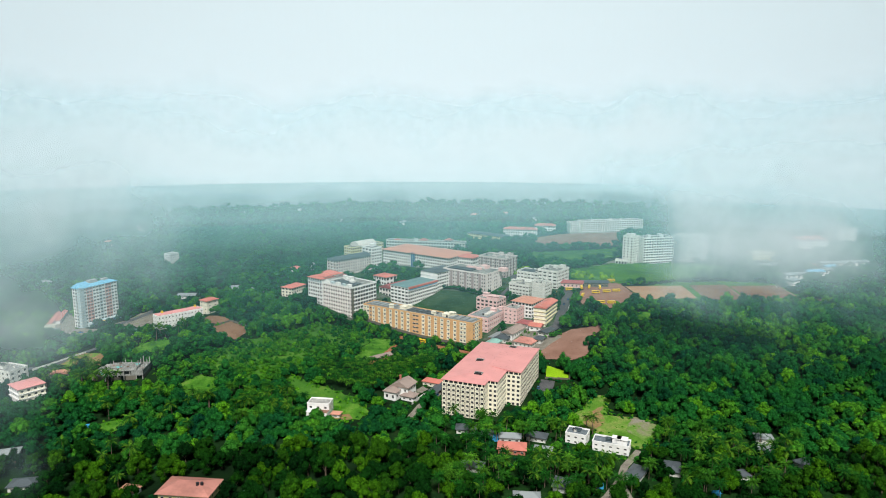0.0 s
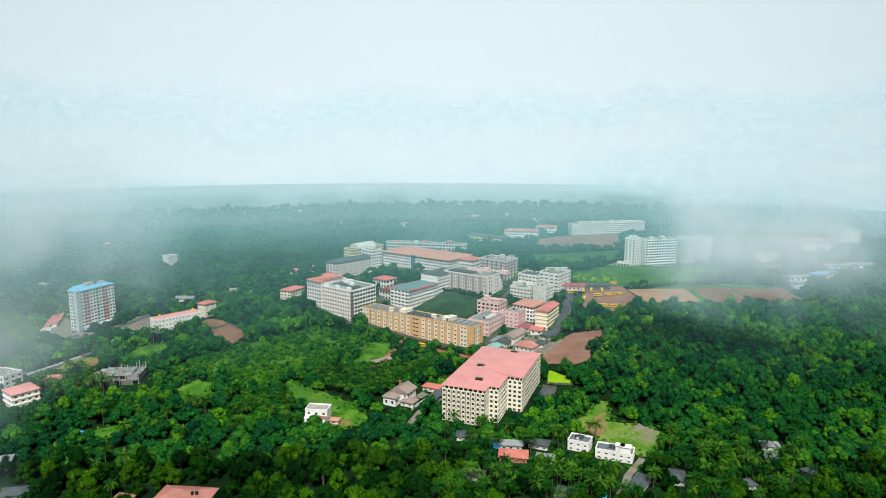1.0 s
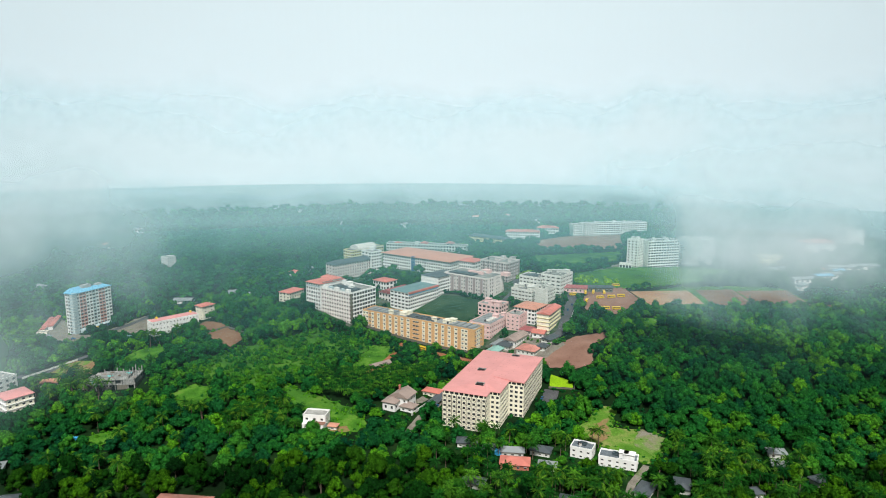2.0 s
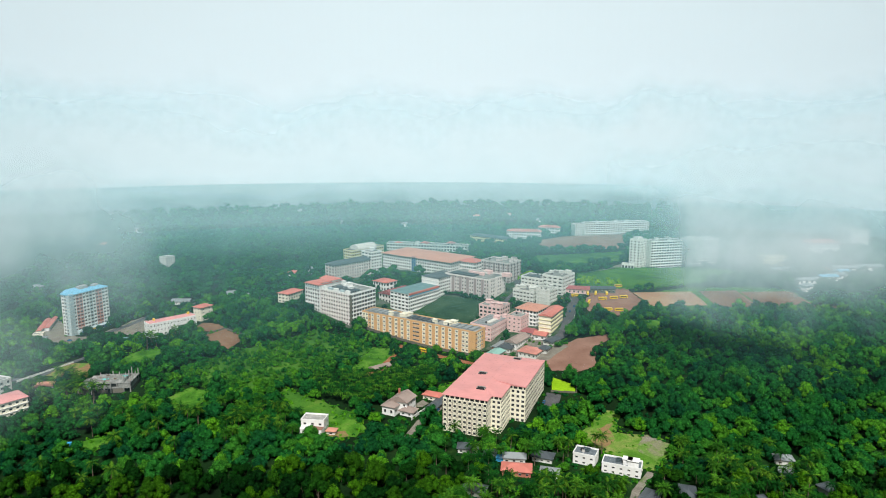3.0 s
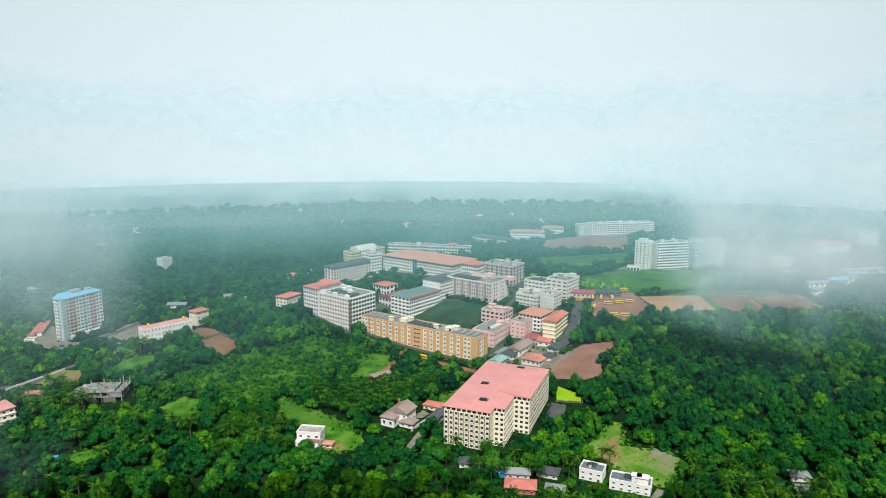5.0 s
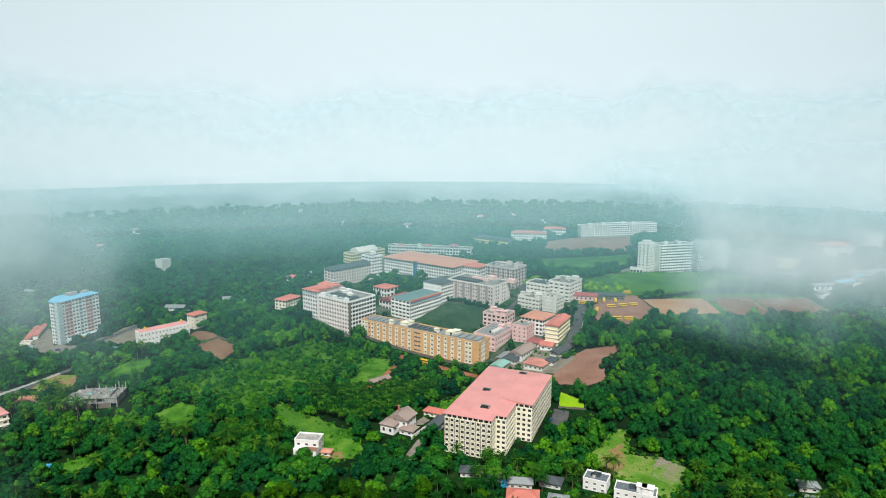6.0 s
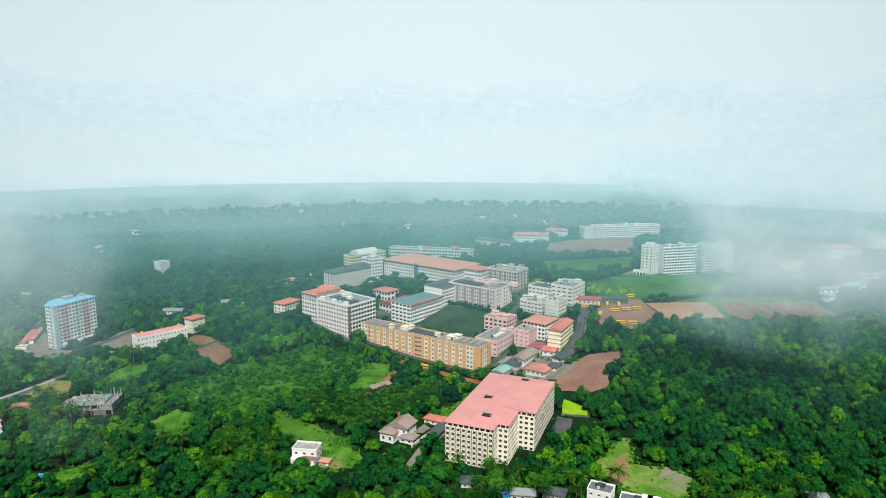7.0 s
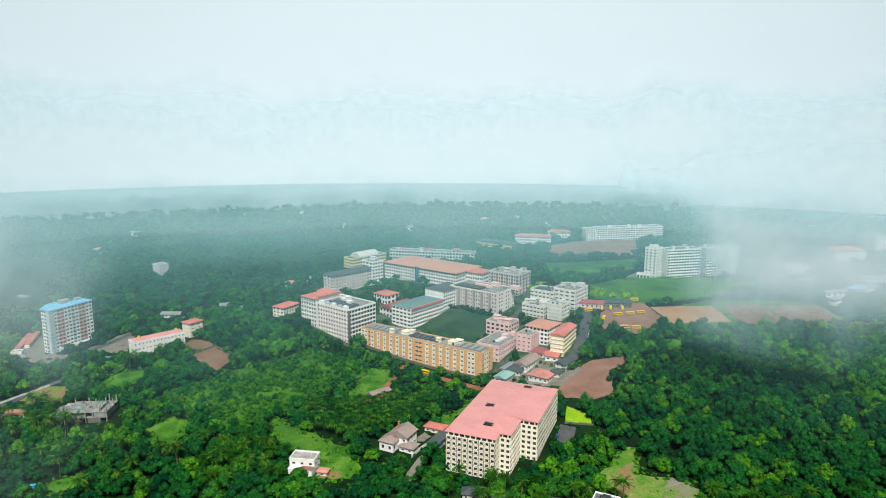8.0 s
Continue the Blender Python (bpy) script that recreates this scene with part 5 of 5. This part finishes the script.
CLEAR.append([(112, 680), (178, 680), (178, 730), (112, 730)])
GROVE = [(-94, 462), (-88, 483), (-58, 483), (-36, 496), (1, 499), (-12, 465), (-35, 443), (-50, 427), (-78, 436)]
CLEAR.append(GROVE)
CLEAR += [[(72, 456), (91, 452), (100, 438), (86, 420), (70, 430)], [(-64, 474), (-42, 478), (-28, 536), (-50, 540)]]
SCRUB = [(-200, 475), (-165, 525), (-110, 585), (-60, 560), (-72, 500), (-95, 490), (-100, 465), (-130, 440)]
near_kinds = [crown(RNG, 470, int(RNG.integers(8, 12)), RNG.uniform(0.85, 1.2), (0.055, 0.11)) for _ in range(10)]
wood_kinds = [crown(RNG, 230, int(RNG.integers(6, 9)), RNG.uniform(0.85, 1.15), (0.08, 0.15)) for _ in range(10)]
mid_kinds = [crown(RNG, 80, 4, 0.75, (0.13, 0.24)) for _ in range(8)]
bush_kinds = [crown(RNG, 34, 3, 0.7, (0.2, 0.36)) for _ in range(8)]
far_kinds = [crown(RNG, 20, 2, 0.65, (0.2, 0.4)) for _ in range(6)]

# trees as things: the stretch of wood nearest the start of the path
tree_kinds = [crown(np.random.default_rng(50 + k), 820, 10 + k % 3, 0.95 + 0.06 * k, (0.04, 0.085)) for k in range(6)]
trees = []
for k, (v, f) in enumerate(tree_kinds):
    top = thing("tree", "leafy green broadleaf tree in dense wood", "tree", 0, 0, 0, 0, "trees of the wood")
    s = Shape()
    s.tube(0, 0, -1.0, 1.6, 0.075, 0.05, 7)
    for q in range(4):
        a = q * 1.6 + k
        p, e = Vector((0, 0, 1.2)), Vector((0.45 * math.cos(a), 0.45 * math.sin(a), 1.95))
        side = Vector((-math.sin(a), math.cos(a), 0)) * 0.025
        s.face([p - side, p + side, e + side * 0.4, e - side * 0.4])
        s.face([p - Vector((0, 0, 0.03)), p + Vector((0, 0, 0.03)), e + Vector((0, 0, 0.01)), e - Vector((0, 0, 0.01))])
    part("trunk", s, BARK, top)
    part("crown", raw_mesh("crown", v + [0, 0, 1.75], f, TREE_LEAVES), None, top)
    trees.append(top)

PALM_LAND = [[(45, 300), (125, 300), (128, 345), (75, 380), (45, 385), (-5, 380), (0, 310)], [(128, 305), (190, 310), (185, 365), (140, 365)], [(-135, 375), (-85, 385), (-88, 420), (-130, 420)]]


def palm_land(x, y):
    return any(bool(inside(p, np.array(x), np.array(y))) for p in PALM_LAND)


tx, ty = scatter(-330, 330, 292, 372, 8.2)
order = np.argsort(ty + 0.1 * np.abs(tx))
used, rest = 0, []
for i in order:
    x, y = float(tx[i]), float(ty[i])
    r = float(RNG.uniform(3.6, 5.6) * RNG.choice([1, 1, 1.35]))
    if palm_land(x, y):
        r *= 0.85
        if RNG.random() < 0.1:
            continue
    if used < 290:
        m = pose(x, y, float(height(x, y)) - 0.95 * r, 0, 0, float(RNG.uniform(0, 360)))
        src = trees[used % 6]
        src.scale = (r, r, r * float(RNG.uniform(0.9, 1.2)))
        if used < 6:
            src.matrix_basis = m @ Matrix.Diagonal((*src.scale, 1))
        else:
            copy_thing(src, m)
        used += 1
    else:
        rest.append((x, y, r, r * 0.6, tint_at(x, y)))

# wood beyond, joined
x, y = scatter(-520, 520, 372, 660, 7.6)
scrub, campus = inside(SCRUB, x, y), inside(CAMPUS, x, y)
spots = []
for a, b, low, built in zip(x, y, scrub, campus):
    a, b = float(a), float(b)
    if low:
        continue
    if built:
        if RNG.random() < 0.85:
            r = float(RNG.uniform(2.6, 5.0))
            spots.append((a, b, r, r * 0.8, tint_at(a, b) * 0.6))
        continue
    r = float(RNG.uniform(3.6, 6.0) * RNG.choice([1, 1, 1.35]))
    spots.append((a, b, r, r * RNG.uniform(0.35, 0.8), tint_at(a, b)))
x, y = scatter(-210, -50, 430, 590, 4.1)
for a, b in zip(x, y):
    if inside(SCRUB, a, b) and RNG.random() < 0.82 + 0.9 * noise.noise(Vector((a * 0.05, b * 0.05, 0))):
        r = float(RNG.uniform(1.5, 3.2) * RNG.choice([1, 1, 1, 1.5]))
        spots.append((float(a), float(b), r, r * 0.3, 0.3 + 0.6 * tint_at(a, b)))
spots += rest
stand("woodland", "dense green woodland canopy", [q for q in spots if q[1] < 480], near_kinds, LEAVES)
stand("woodland", "dense green woodland round the campus", [q for q in spots if q[1] >= 480], wood_kinds, LEAVES)
x, y = scatter(-800, 800, 660, 1080, 11.5)
ok = ~inside(CAMPUS, x, y) | (RNG.random(len(x)) < 0.35)
x, y = x[ok], y[ok]
stand("woodland", "dense green woodland beyond the campus", [(float(a), float(b), float(RNG.uniform(5, 8.5)), float(RNG.uniform(3, 7)), 0.1 + 0.55 * tint_at(a, b)) for a, b in zip(x, y)], mid_kinds, LEAVES)
x, y = scatter(-1500, 1500, 1080, 2080, 20)
stand("far_woodland", "hazy distant woodland", [(float(a), float(b), float(RNG.uniform(8, 14)), float(RNG.uniform(2, 7)), 0.2 + 0.4 * tint_at(a, b)) for a, b in zip(x, y)], far_kinds, LEAVES)
# undergrowth, hedges and bushes that fringe clearings, lanes and houses
x, y = scatter(-330, 330, 262, 600, 4.6, 0.45, BARE)
shut = np.zeros(len(x), bool)
for poly in CLEAR:
    shut |= inside(poly, x, y)
campus = inside(CAMPUS, x, y) | inside(GROVE, x, y)
pick = np.where(campus, False, np.where(shut, RNG.random(len(x)) < 0.8, RNG.random(len(x)) < 0.06))
stand("undergrowth", "low green bushes and weeds fringing the clearings", [(float(a), float(b), float(RNG.uniform(1.1, 2.7)), 0.5, tint_at(a, b)) for a, b in zip(x[pick], y[pick])], mid_kinds, LEAVES, "shrubs")
x, y = scatter(-260, 330, 340, 900, 3.6, 0.5, [])
open_land = np.zeros(len(x), bool)
for q in GRASSY:
    open_land |= inside(q, x, y)
clump = np.array([noise.noise(Vector((a * 0.06, b * 0.06, 5))) for a, b in zip(x, y)])
pick = open_land & (RNG.random(len(x)) < 0.12 + 0.7 * clump) & ~inside(CAMPUS, x, y)
edge_spots = []
for q in GRASSY:
    for (ax, ay), (bx, by) in zip(q, q[1:] + q[:1]):
        for _ in range(int(math.dist((ax, ay), (bx, by)) / 1.4)):
            u = RNG.uniform()
            edge_spots.append((float(ax + (bx - ax) * u + RNG.normal() * 2.6), float(ay + (by - ay) * u + RNG.normal() * 2.6), float(RNG.uniform(0.5, 2.1)), 0.1, float(RNG.uniform(0.4, 1.0))))
stand("meadow_edge", "bright weeds and shrubs along the meadow edges", edge_spots, bush_kinds, LEAVES, "shrubs")
stand("meadow_bushes", "scattered low bushes in the meadows", [(float(a), float(b), float(RNG.uniform(0.4, 1.3)), 0.0, min(1.0, 0.6 + 0.5 * tint_at(a, b))) for a, b in zip(x[pick], y[pick])], bush_kinds, LEAVES, "shrubs")
# areca grove in rows
gx, gy = np.meshgrid(np.arange(-100, 10, 3.0), np.arange(420, 505, 3.0))
gx, gy = gx.ravel() + RNG.uniform(-0.7, 0.7, gx.size), gy.ravel() + RNG.uniform(-0.7, 0.7, gx.size)
ok = inside(GROVE, gx, gy)


def tuft(rng, fronds=14):
    """A young palm: broad fronds that arch from one point."""
    vs, fs, k = [], [], 0
    for i in range(fronds):
        a = 2 * np.pi * i / fronds + rng.uniform(-0.3, 0.3)
        up = rng.uniform(0.9, 1.7)
        d, side = np.array([np.cos(a), np.sin(a), 0]), np.array([-np.sin(a), np.cos(a), 0])
        line = [np.array([0, 0, 0.0]), d * 0.45 + [0, 0, 0.45 * up], d * 0.9 + [0, 0, 0.35 * up], d * 1.15 + [0, 0, -0.05]]
        for j, (p, w) in enumerate(zip(line, (0.04, 0.12, 0.11, 0.01))):
            vs += [p - side * w, p + side * w]
        for j in range(3):
            q = k + 2 * j
            fs += [[q, q + 1, q + 3], [q, q + 3, q + 2]]
        k += 8
    return np.array(vs), np.array(fs)


stand("palm_grove", "dense grove of young palms planted in rows", [(float(a), float(b), float(RNG.uniform(1.6, 2.4)), float(RNG.uniform(4.2, 6.6)), float(np.clip(RNG.normal(0.5, 0.25), 0, 1))) for a, b in zip(gx[ok], gy[ok])], [tuft(RNG) for _ in range(8)], GROVE_LEAVES, "grove")
# trees in the campus courts
court_trees = [(3 + 40 * u + float(RNG.normal()) * 2.2, 663 - 21 * u + float(RNG.normal()) * 2.2, float(RNG.uniform(2.2, 3.8)), 2.4, float(RNG.uniform(0.05, 0.4))) for u in np.linspace(0, 1, 18)]
COURT_GARDEN = [(-92, 680), (-66, 712), (-30, 716), (6, 690), (-14, 664), (-40, 676), (-62, 668)]
x, y = scatter(-100, 20, 655, 720, 5.0, 0.45, BARE)
court_trees += [(float(a), float(b), float(RNG.uniform(2.4, 4.2)), 2.2, float(RNG.uniform(0.05, 0.5))) for a, b in zip(x, y) if inside(COURT_GARDEN, a, b)]
court_trees += [(x, y, r, r * 0.6, t) for x, y, r, t in ((70, 548, 1.8, 0.7), (73, 545, 1.5, 0.8), (66, 541, 1.6, 0.6), (90, 531, 3.6, 0.6), (94, 535, 2.6, 0.5), (84, 529, 2.2, 0.7), (55, 526, 1.8, 0.5), (77, 540, 1.7, 0.75), (61, 533, 1.5, 0.6), (48, 522, 2.2, 0.4))]
stand("court_trees", "small dark green trees in the campus courts", court_trees, wood_kinds, LEAVES, "trees")
# bright shrubs and the row of trees at the sports ground
stand("flower_hedge", "yellow-green ornamental shrubs", [(float(RNG.uniform(126, 178)), float(RNG.uniform(682, 714)), float(RNG.uniform(2.6, 4.4)), 1.6, float(RNG.uniform())) for _ in range(30)] + [(float(RNG.uniform(74, 98)), float(RNG.uniform(706, 736)), float(RNG.uniform(2.4, 4)), 1.6, float(RNG.uniform())) for _ in range(18)], near_kinds, HEDGE_LEAVES, "shrubs")
stand("tree_row", "row of small dark trees beside the sports ground", [(134 + 8.1 * k, 898 + 1.7 * k, 3.6, 4.5, 0.12) for k in range(14)], near_kinds, LEAVES, "trees")


# ---- coconut palms ----
def frond(rng, n=9):
    """One arching frond: a midrib with a comb of drooping leaflets on both sides."""
    v, f = [], []
    rise, droop = rng.uniform(0.5, 1.1), rng.uniform(1.6, 2.8)

    def rib(t):
        return np.array([4.3 * t, 0, rise * 1.8 * t - droop * t * t])

    for j in range(n):
        t0, t1 = j / n, (j + 0.95) / n
        w = 1.05 * math.sin(math.pi * min(1, 0.15 + 0.8 * (j + 0.5) / n)) + 0.12
        for side in (-1, 1):
            tip = rib(min(1.1, t1 + 0.1)) + [0, side * w, -0.42 * w - rng.uniform(0, 0.15)]
            k = len(v)
            v += [rib(t0), rib(t1), tip]
            f.append([k, k + 1, k + 2] if side > 0 else [k + 1, k, k + 2])
    for j in range(3):
        k = len(v)
        v += [rib(j / 3) + [0, -0.06, 0.02], rib(j / 3) + [0, 0.06, 0.02], rib((j + 1) / 3) + [0, 0, 0.02]]
        f.append([k, k + 1, k + 2])
    return np.array(v), np.array(f)


frond_meshes = [raw_mesh("frond", *frond(np.random.default_rng(90 + k)), PALM_LEAVES) for k in range(6)]
palm = thing("coconut_palm", "tall coconut palm with arching green fronds", "palm", 0, 0, 0, 0, "coconut palms")
s = Shape()
for k in range(5):
    a, b = k / 5, (k + 1) / 5
    x0, x1 = 0.8 * a * a, 0.8 * b * b
    ring0 = [(x0 + (0.26 - 0.1 * a) * math.cos(q * math.pi / 3), (0.26 - 0.1 * a) * math.sin(q * math.pi / 3), -1 + 11 * a) for q in range(6)]
    ring1 = [(x1 + (0.26 - 0.1 * b) * math.cos(q * math.pi / 3), (0.26 - 0.1 * b) * math.sin(q * math.pi / 3), -1 + 11 * b) for q in range(6)]
    for q in range(6):
        s.face([ring0[q], ring0[(q + 1) % 6], ring1[(q + 1) % 6], ring1[q]])
part("trunk", s, BARK, palm)
for k in range(15):
    ob = part("frond", frond_meshes[k % 6], None, palm)
    ob.matrix_basis = pose(0.8, 0, 10.0, 0, (-30 if k % 3 == 0 else 0 if k % 3 == 1 else 22) + 5 * (k % 2), 24 * k + 9 * (k % 4))
PALMS = []
BARE += [[(62, 338), (116, 326), (114, 350), (68, 362)], [(28, 334), (52, 332), (50, 350), (28, 352)]]
for cx, cy, n, sx, sy in ((70, 335, 34, 40, 26), (35, 335, 18, 28, 24), (155, 332, 26, 30, 26), (-105, 395, 12, 20, 18), (-150, 388, 10, 22, 16), (-235, 545, 8, 24, 10), (-262, 460, 10, 20, 14), (-243, 434, 12, 18, 8), (-200, 400, 8, 26, 16), (12, 376, 4, 22, 6), (-190, 335, 8, 34, 20), (95, 395, 4, 10, 10)):
    for _ in range(n):
        PALMS.append((cx + sx * float(RNG.normal()) * 0.6, cy + sy * float(RNG.normal()) * 0.6))
first = True
for x, y in PALMS:
    if any(inside(p, np.array(x), np.array(y)) for p in BARE) or y < 290 or y > 400 and inside(CLEAR[0], np.array(x), np.array(y)):
        continue
    k = float(RNG.uniform(0.8, 1.15))
    m = pose(x, y, float(height(x, y)), 0, 0, float(RNG.uniform(0, 360)))
    palm.scale = (k, k, k * 1.1)
    if first:
        palm.matrix_basis = m @ Matrix.Diagonal((*palm.scale, 1))
        first = False
    else:
        copy_thing(palm, m)

# more palms between the houses, joined


def palm_head(rng):
    vs, fs, k = [], [], 0
    for i in range(20):
        v, f = frond(rng)
        a, b = radians(18 * i + rng.uniform(-9, 9)), radians((-30, 0, 22)[i % 3] + rng.uniform(-6, 6))
        x, z = v[:, 0] * math.cos(b) + v[:, 2] * math.sin(b), v[:, 2] * math.cos(b) - v[:, 0] * math.sin(b)
        vs.append(np.stack([x * math.cos(a) - v[:, 1] * math.sin(a), x * math.sin(a) + v[:, 1] * math.cos(a), z], 1))
        fs.append(f + k)
        k += len(v)
    return np.concatenate(vs), np.concatenate(fs)


def palm_stem():
    ang = np.arange(6) * np.pi / 3
    ring = np.stack([np.cos(ang), np.sin(ang), 0 * ang], 1)
    v = np.concatenate([ring * 0.24 + [0, 0, -1], ring * 0.15 + [0, 0, 0]])
    f = [[i, (i + 1) % 6, 6 + (i + 1) % 6] for i in range(6)] + [[i, 6 + (i + 1) % 6, 6 + i] for i in range(6)]
    return v * [1, 1, 9], np.array(f)


thicket = []
for x0, x1, y0, y1, n in ((-5, 70, 300, 385, 70), (60, 130, 300, 345, 34), (128, 205, 296, 372, 60), (-140, -85, 372, 425, 16), (-275, -225, 440, 478, 14)):
    for _ in range(n):
        x, y = float(RNG.uniform(x0, x1)), float(RNG.uniform(y0, y1))
        if not any(bool(inside(p, np.array(x), np.array(y))) for p in BARE):
            thicket.append((x, y, float(RNG.uniform(0.8, 1.05)), float(RNG.uniform(7.5, 10.5)), float(np.clip(RNG.normal(0.5, 0.25), 0, 1))))
stand("palm_thicket", "coconut palms crowded between the houses", thicket, [palm_head(RNG) for _ in range(5)], GROVE_LEAVES, "palms")
stand("palm_stems", "grey stems of the crowded coconut palms", thicket, [palm_stem()], BARK, "palms")

# ---- mist ----


def value(n, l, op, a, b=None, clamp=False):
    mt = n.new("ShaderNodeMath")
    mt.operation, mt.use_clamp = op, clamp
    for k, v in enumerate((a, b)):
        if v is None:
            continue
        if isinstance(v, (int, float)):
            mt.inputs[k].default_value = v
        else:
            l.new(v, mt.inputs[k])
    return mt.outputs[0]


def mist_material(name, veil, base, soft, most, wave, scale, spot=None, ceiling=None, tone=None):
    """A part-clear sheet for mist, its haze tint set as colour. veil: its least cover; base: the height where cloud
    begins; spot: a bank's middle and reach.
    """
    m = bpy.data.materials.new(name)
    m.use_nodes = True
    n, l = m.node_tree.nodes, m.node_tree.links
    n.clear()
    tc = n.new("ShaderNodeTexCoord")
    tex = n.new("ShaderNodeTexNoise")
    tex.inputs["Scale"].default_value, tex.inputs["Detail"].default_value, tex.inputs["Roughness"].default_value = scale, 5, 0.5
    l.new(tc.outputs["Object"], tex.inputs["Vector"])
    puff = value(n, l, "SUBTRACT", tex.outputs["Fac"], 0.5)
    if spot:
        mid, reach = spot
        off = n.new("ShaderNodeVectorMath")
        off.operation = "SUBTRACT"
        l.new(tc.outputs["Object"], off.inputs[0])
        off.inputs[1].default_value = mid
        sc = n.new("ShaderNodeVectorMath")
        sc.operation = "DIVIDE"
        l.new(off.outputs[0], sc.inputs[0])
        sc.inputs[1].default_value = reach
        ln = n.new("ShaderNodeVectorMath")
        ln.operation = "LENGTH"
        l.new(sc.outputs[0], ln.inputs[0])
        d = value(n, l, "ADD", value(n, l, "SUBTRACT", 1.0, ln.outputs["Value"]), value(n, l, "MULTIPLY", puff, wave))
        mp = n.new("ShaderNodeMapRange")
        mp.interpolation_type = "SMOOTHSTEP"
        l.new(d, mp.inputs["Value"])
        mp.inputs["From Min"].default_value, mp.inputs["From Max"].default_value = 0.0, soft
        mp.inputs["To Min"].default_value, mp.inputs["To Max"].default_value = 0.0, most
    else:
        xyz = n.new("ShaderNodeSeparateXYZ")
        l.new(tc.outputs["Object"], xyz.inputs[0])
        d = value(n, l, "ADD", xyz.outputs["Z"], value(n, l, "MULTIPLY", puff, wave))
        mp = n.new("ShaderNodeMapRange")
        mp.interpolation_type = "SMOOTHSTEP"
        l.new(d, mp.inputs["Value"])
        mp.inputs["From Min"].default_value, mp.inputs["From Max"].default_value = base, base + soft
        mp.inputs["To Min"].default_value, mp.inputs["To Max"].default_value = veil, most
    cover = mp.outputs[0]
    if ceiling:
        fade = n.new("ShaderNodeMapRange")
        fade.interpolation_type = "SMOOTHSTEP"
        l.new(d, fade.inputs["Value"])
        fade.inputs["From Min"].default_value, fade.inputs["From Max"].default_value = ceiling
        fade.inputs["To Min"].default_value, fade.inputs["To Max"].default_value = 1.0, 0.0
        cover = value(n, l, "MULTIPLY", cover, fade.outputs[0])
    # distance haze put in as colour: blue-green sheet, bluer where cloud is thin
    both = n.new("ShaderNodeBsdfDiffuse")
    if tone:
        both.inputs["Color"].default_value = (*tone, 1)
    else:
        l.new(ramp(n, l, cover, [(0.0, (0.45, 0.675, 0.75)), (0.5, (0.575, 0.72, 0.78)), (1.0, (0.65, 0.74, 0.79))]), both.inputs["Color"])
    clear, mix, out = n.new("ShaderNodeBsdfTransparent"), n.new("ShaderNodeMixShader"), n.new("ShaderNodeOutputMaterial")
    l.new(cover, mix.inputs["Fac"])
    l.new(clear.outputs[0], mix.inputs[1])
    l.new(both.outputs[0], mix.inputs[2])
    l.new(mix.outputs[0], out.inputs["Surface"])
    return m


def mist_bank(label, radius, a0, a1, z0, z1, mat):
    """A curved curtain of mist round the camera's stretch of sky; angles from straight ahead, to the right."""
    s, n = Shape(), 150
    for k in range(n):
        p = [(radius * math.sin(radians(a)), radius * math.cos(radians(a))) for a in (a0 + (a1 - a0) * k / n, a0 + (a1 - a0) * (k + 1) / n)]
        s.face([(*p[0], z0), (*p[1], z0), (*p[1], z1), (*p[0], z1)])
    ob = new("mist_bank", s.mesh("mist_bank", mat))
    return tagged(ob, label, "mist", "banks of low cloud", "stuff")


# added level sheet: tint and cover growing with distance paint the aerial haze
haze = mist_material("haze_tint", 0, 0, 0.52, 0.31, 0.16, 0.007, ((0, 1400, 62), (3000, 1130, 60)), tone=(0.27, 0.58, 0.63))
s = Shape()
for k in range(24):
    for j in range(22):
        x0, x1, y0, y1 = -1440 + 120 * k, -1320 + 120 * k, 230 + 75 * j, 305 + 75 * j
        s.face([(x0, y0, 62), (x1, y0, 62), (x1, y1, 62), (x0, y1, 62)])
tagged(new("haze_sheet", s.mesh("haze_sheet", haze)), "distance haze put over the campus as a tinted level sheet", "mist", "banks of low cloud", "stuff")
mist_bank("thin veil of low cloud above the far campus", 840, -55, 55, -12, 350, mist_material("mist_veil", 0.0, 16, 110, 0.5, 120, 0.007, ceiling=(60, 150)))
mist_bank("low cloud over the distant woods", 1500, -55, 55, -12, 500, mist_material("mist_low", 0.30, -22, 110, 0.95, 270, 0.004, ceiling=(130, 260)))
mist_bank("dense cloud behind the white towers", 1180, 6, 52, -12, 320, mist_material("mist_bank", 0, 0, 0.9, 0.92, 1.3, 0.006, ((610, 1010, 98), (440, 440, 104))))
mist_bank("cloud resting on the farthest woods", 1740, -58, 58, -12, 520, mist_material("mist_far", 0.75, -60, 90, 1.0, 200, 0.004, ceiling=(160, 300)))
mist_bank("solid cloud that closes the distance", 2000, -60, 60, -12, 680, mist_material("mist_solid", 0.9, 0, 70, 1.0, 120, 0.003))
mist_bank("white wisp of cloud drifting past the tower", 235, -55, -8, 10, 260, mist_material("mist_wisp", 0, 0, 1.5, 0.92, 2.2, 0.018, ((-134, 193, 150), (66, 95, 36))))
mist_bank("thin trailing mist over the near woods", 130, -60, -8, 60, 200, mist_material("mist_trail", 0, 0, 1.5, 0.78, 2.2, 0.03, ((-73, 107, 143), (36, 50, 26))))
mist_bank("pale cloud wisp over the fields", 500, 5, 45, 5, 260, mist_material("mist_drift", 0, 0, 1.2, 0.82, 1.7, 0.013, ((230, 444, 104), (122, 150, 68))))
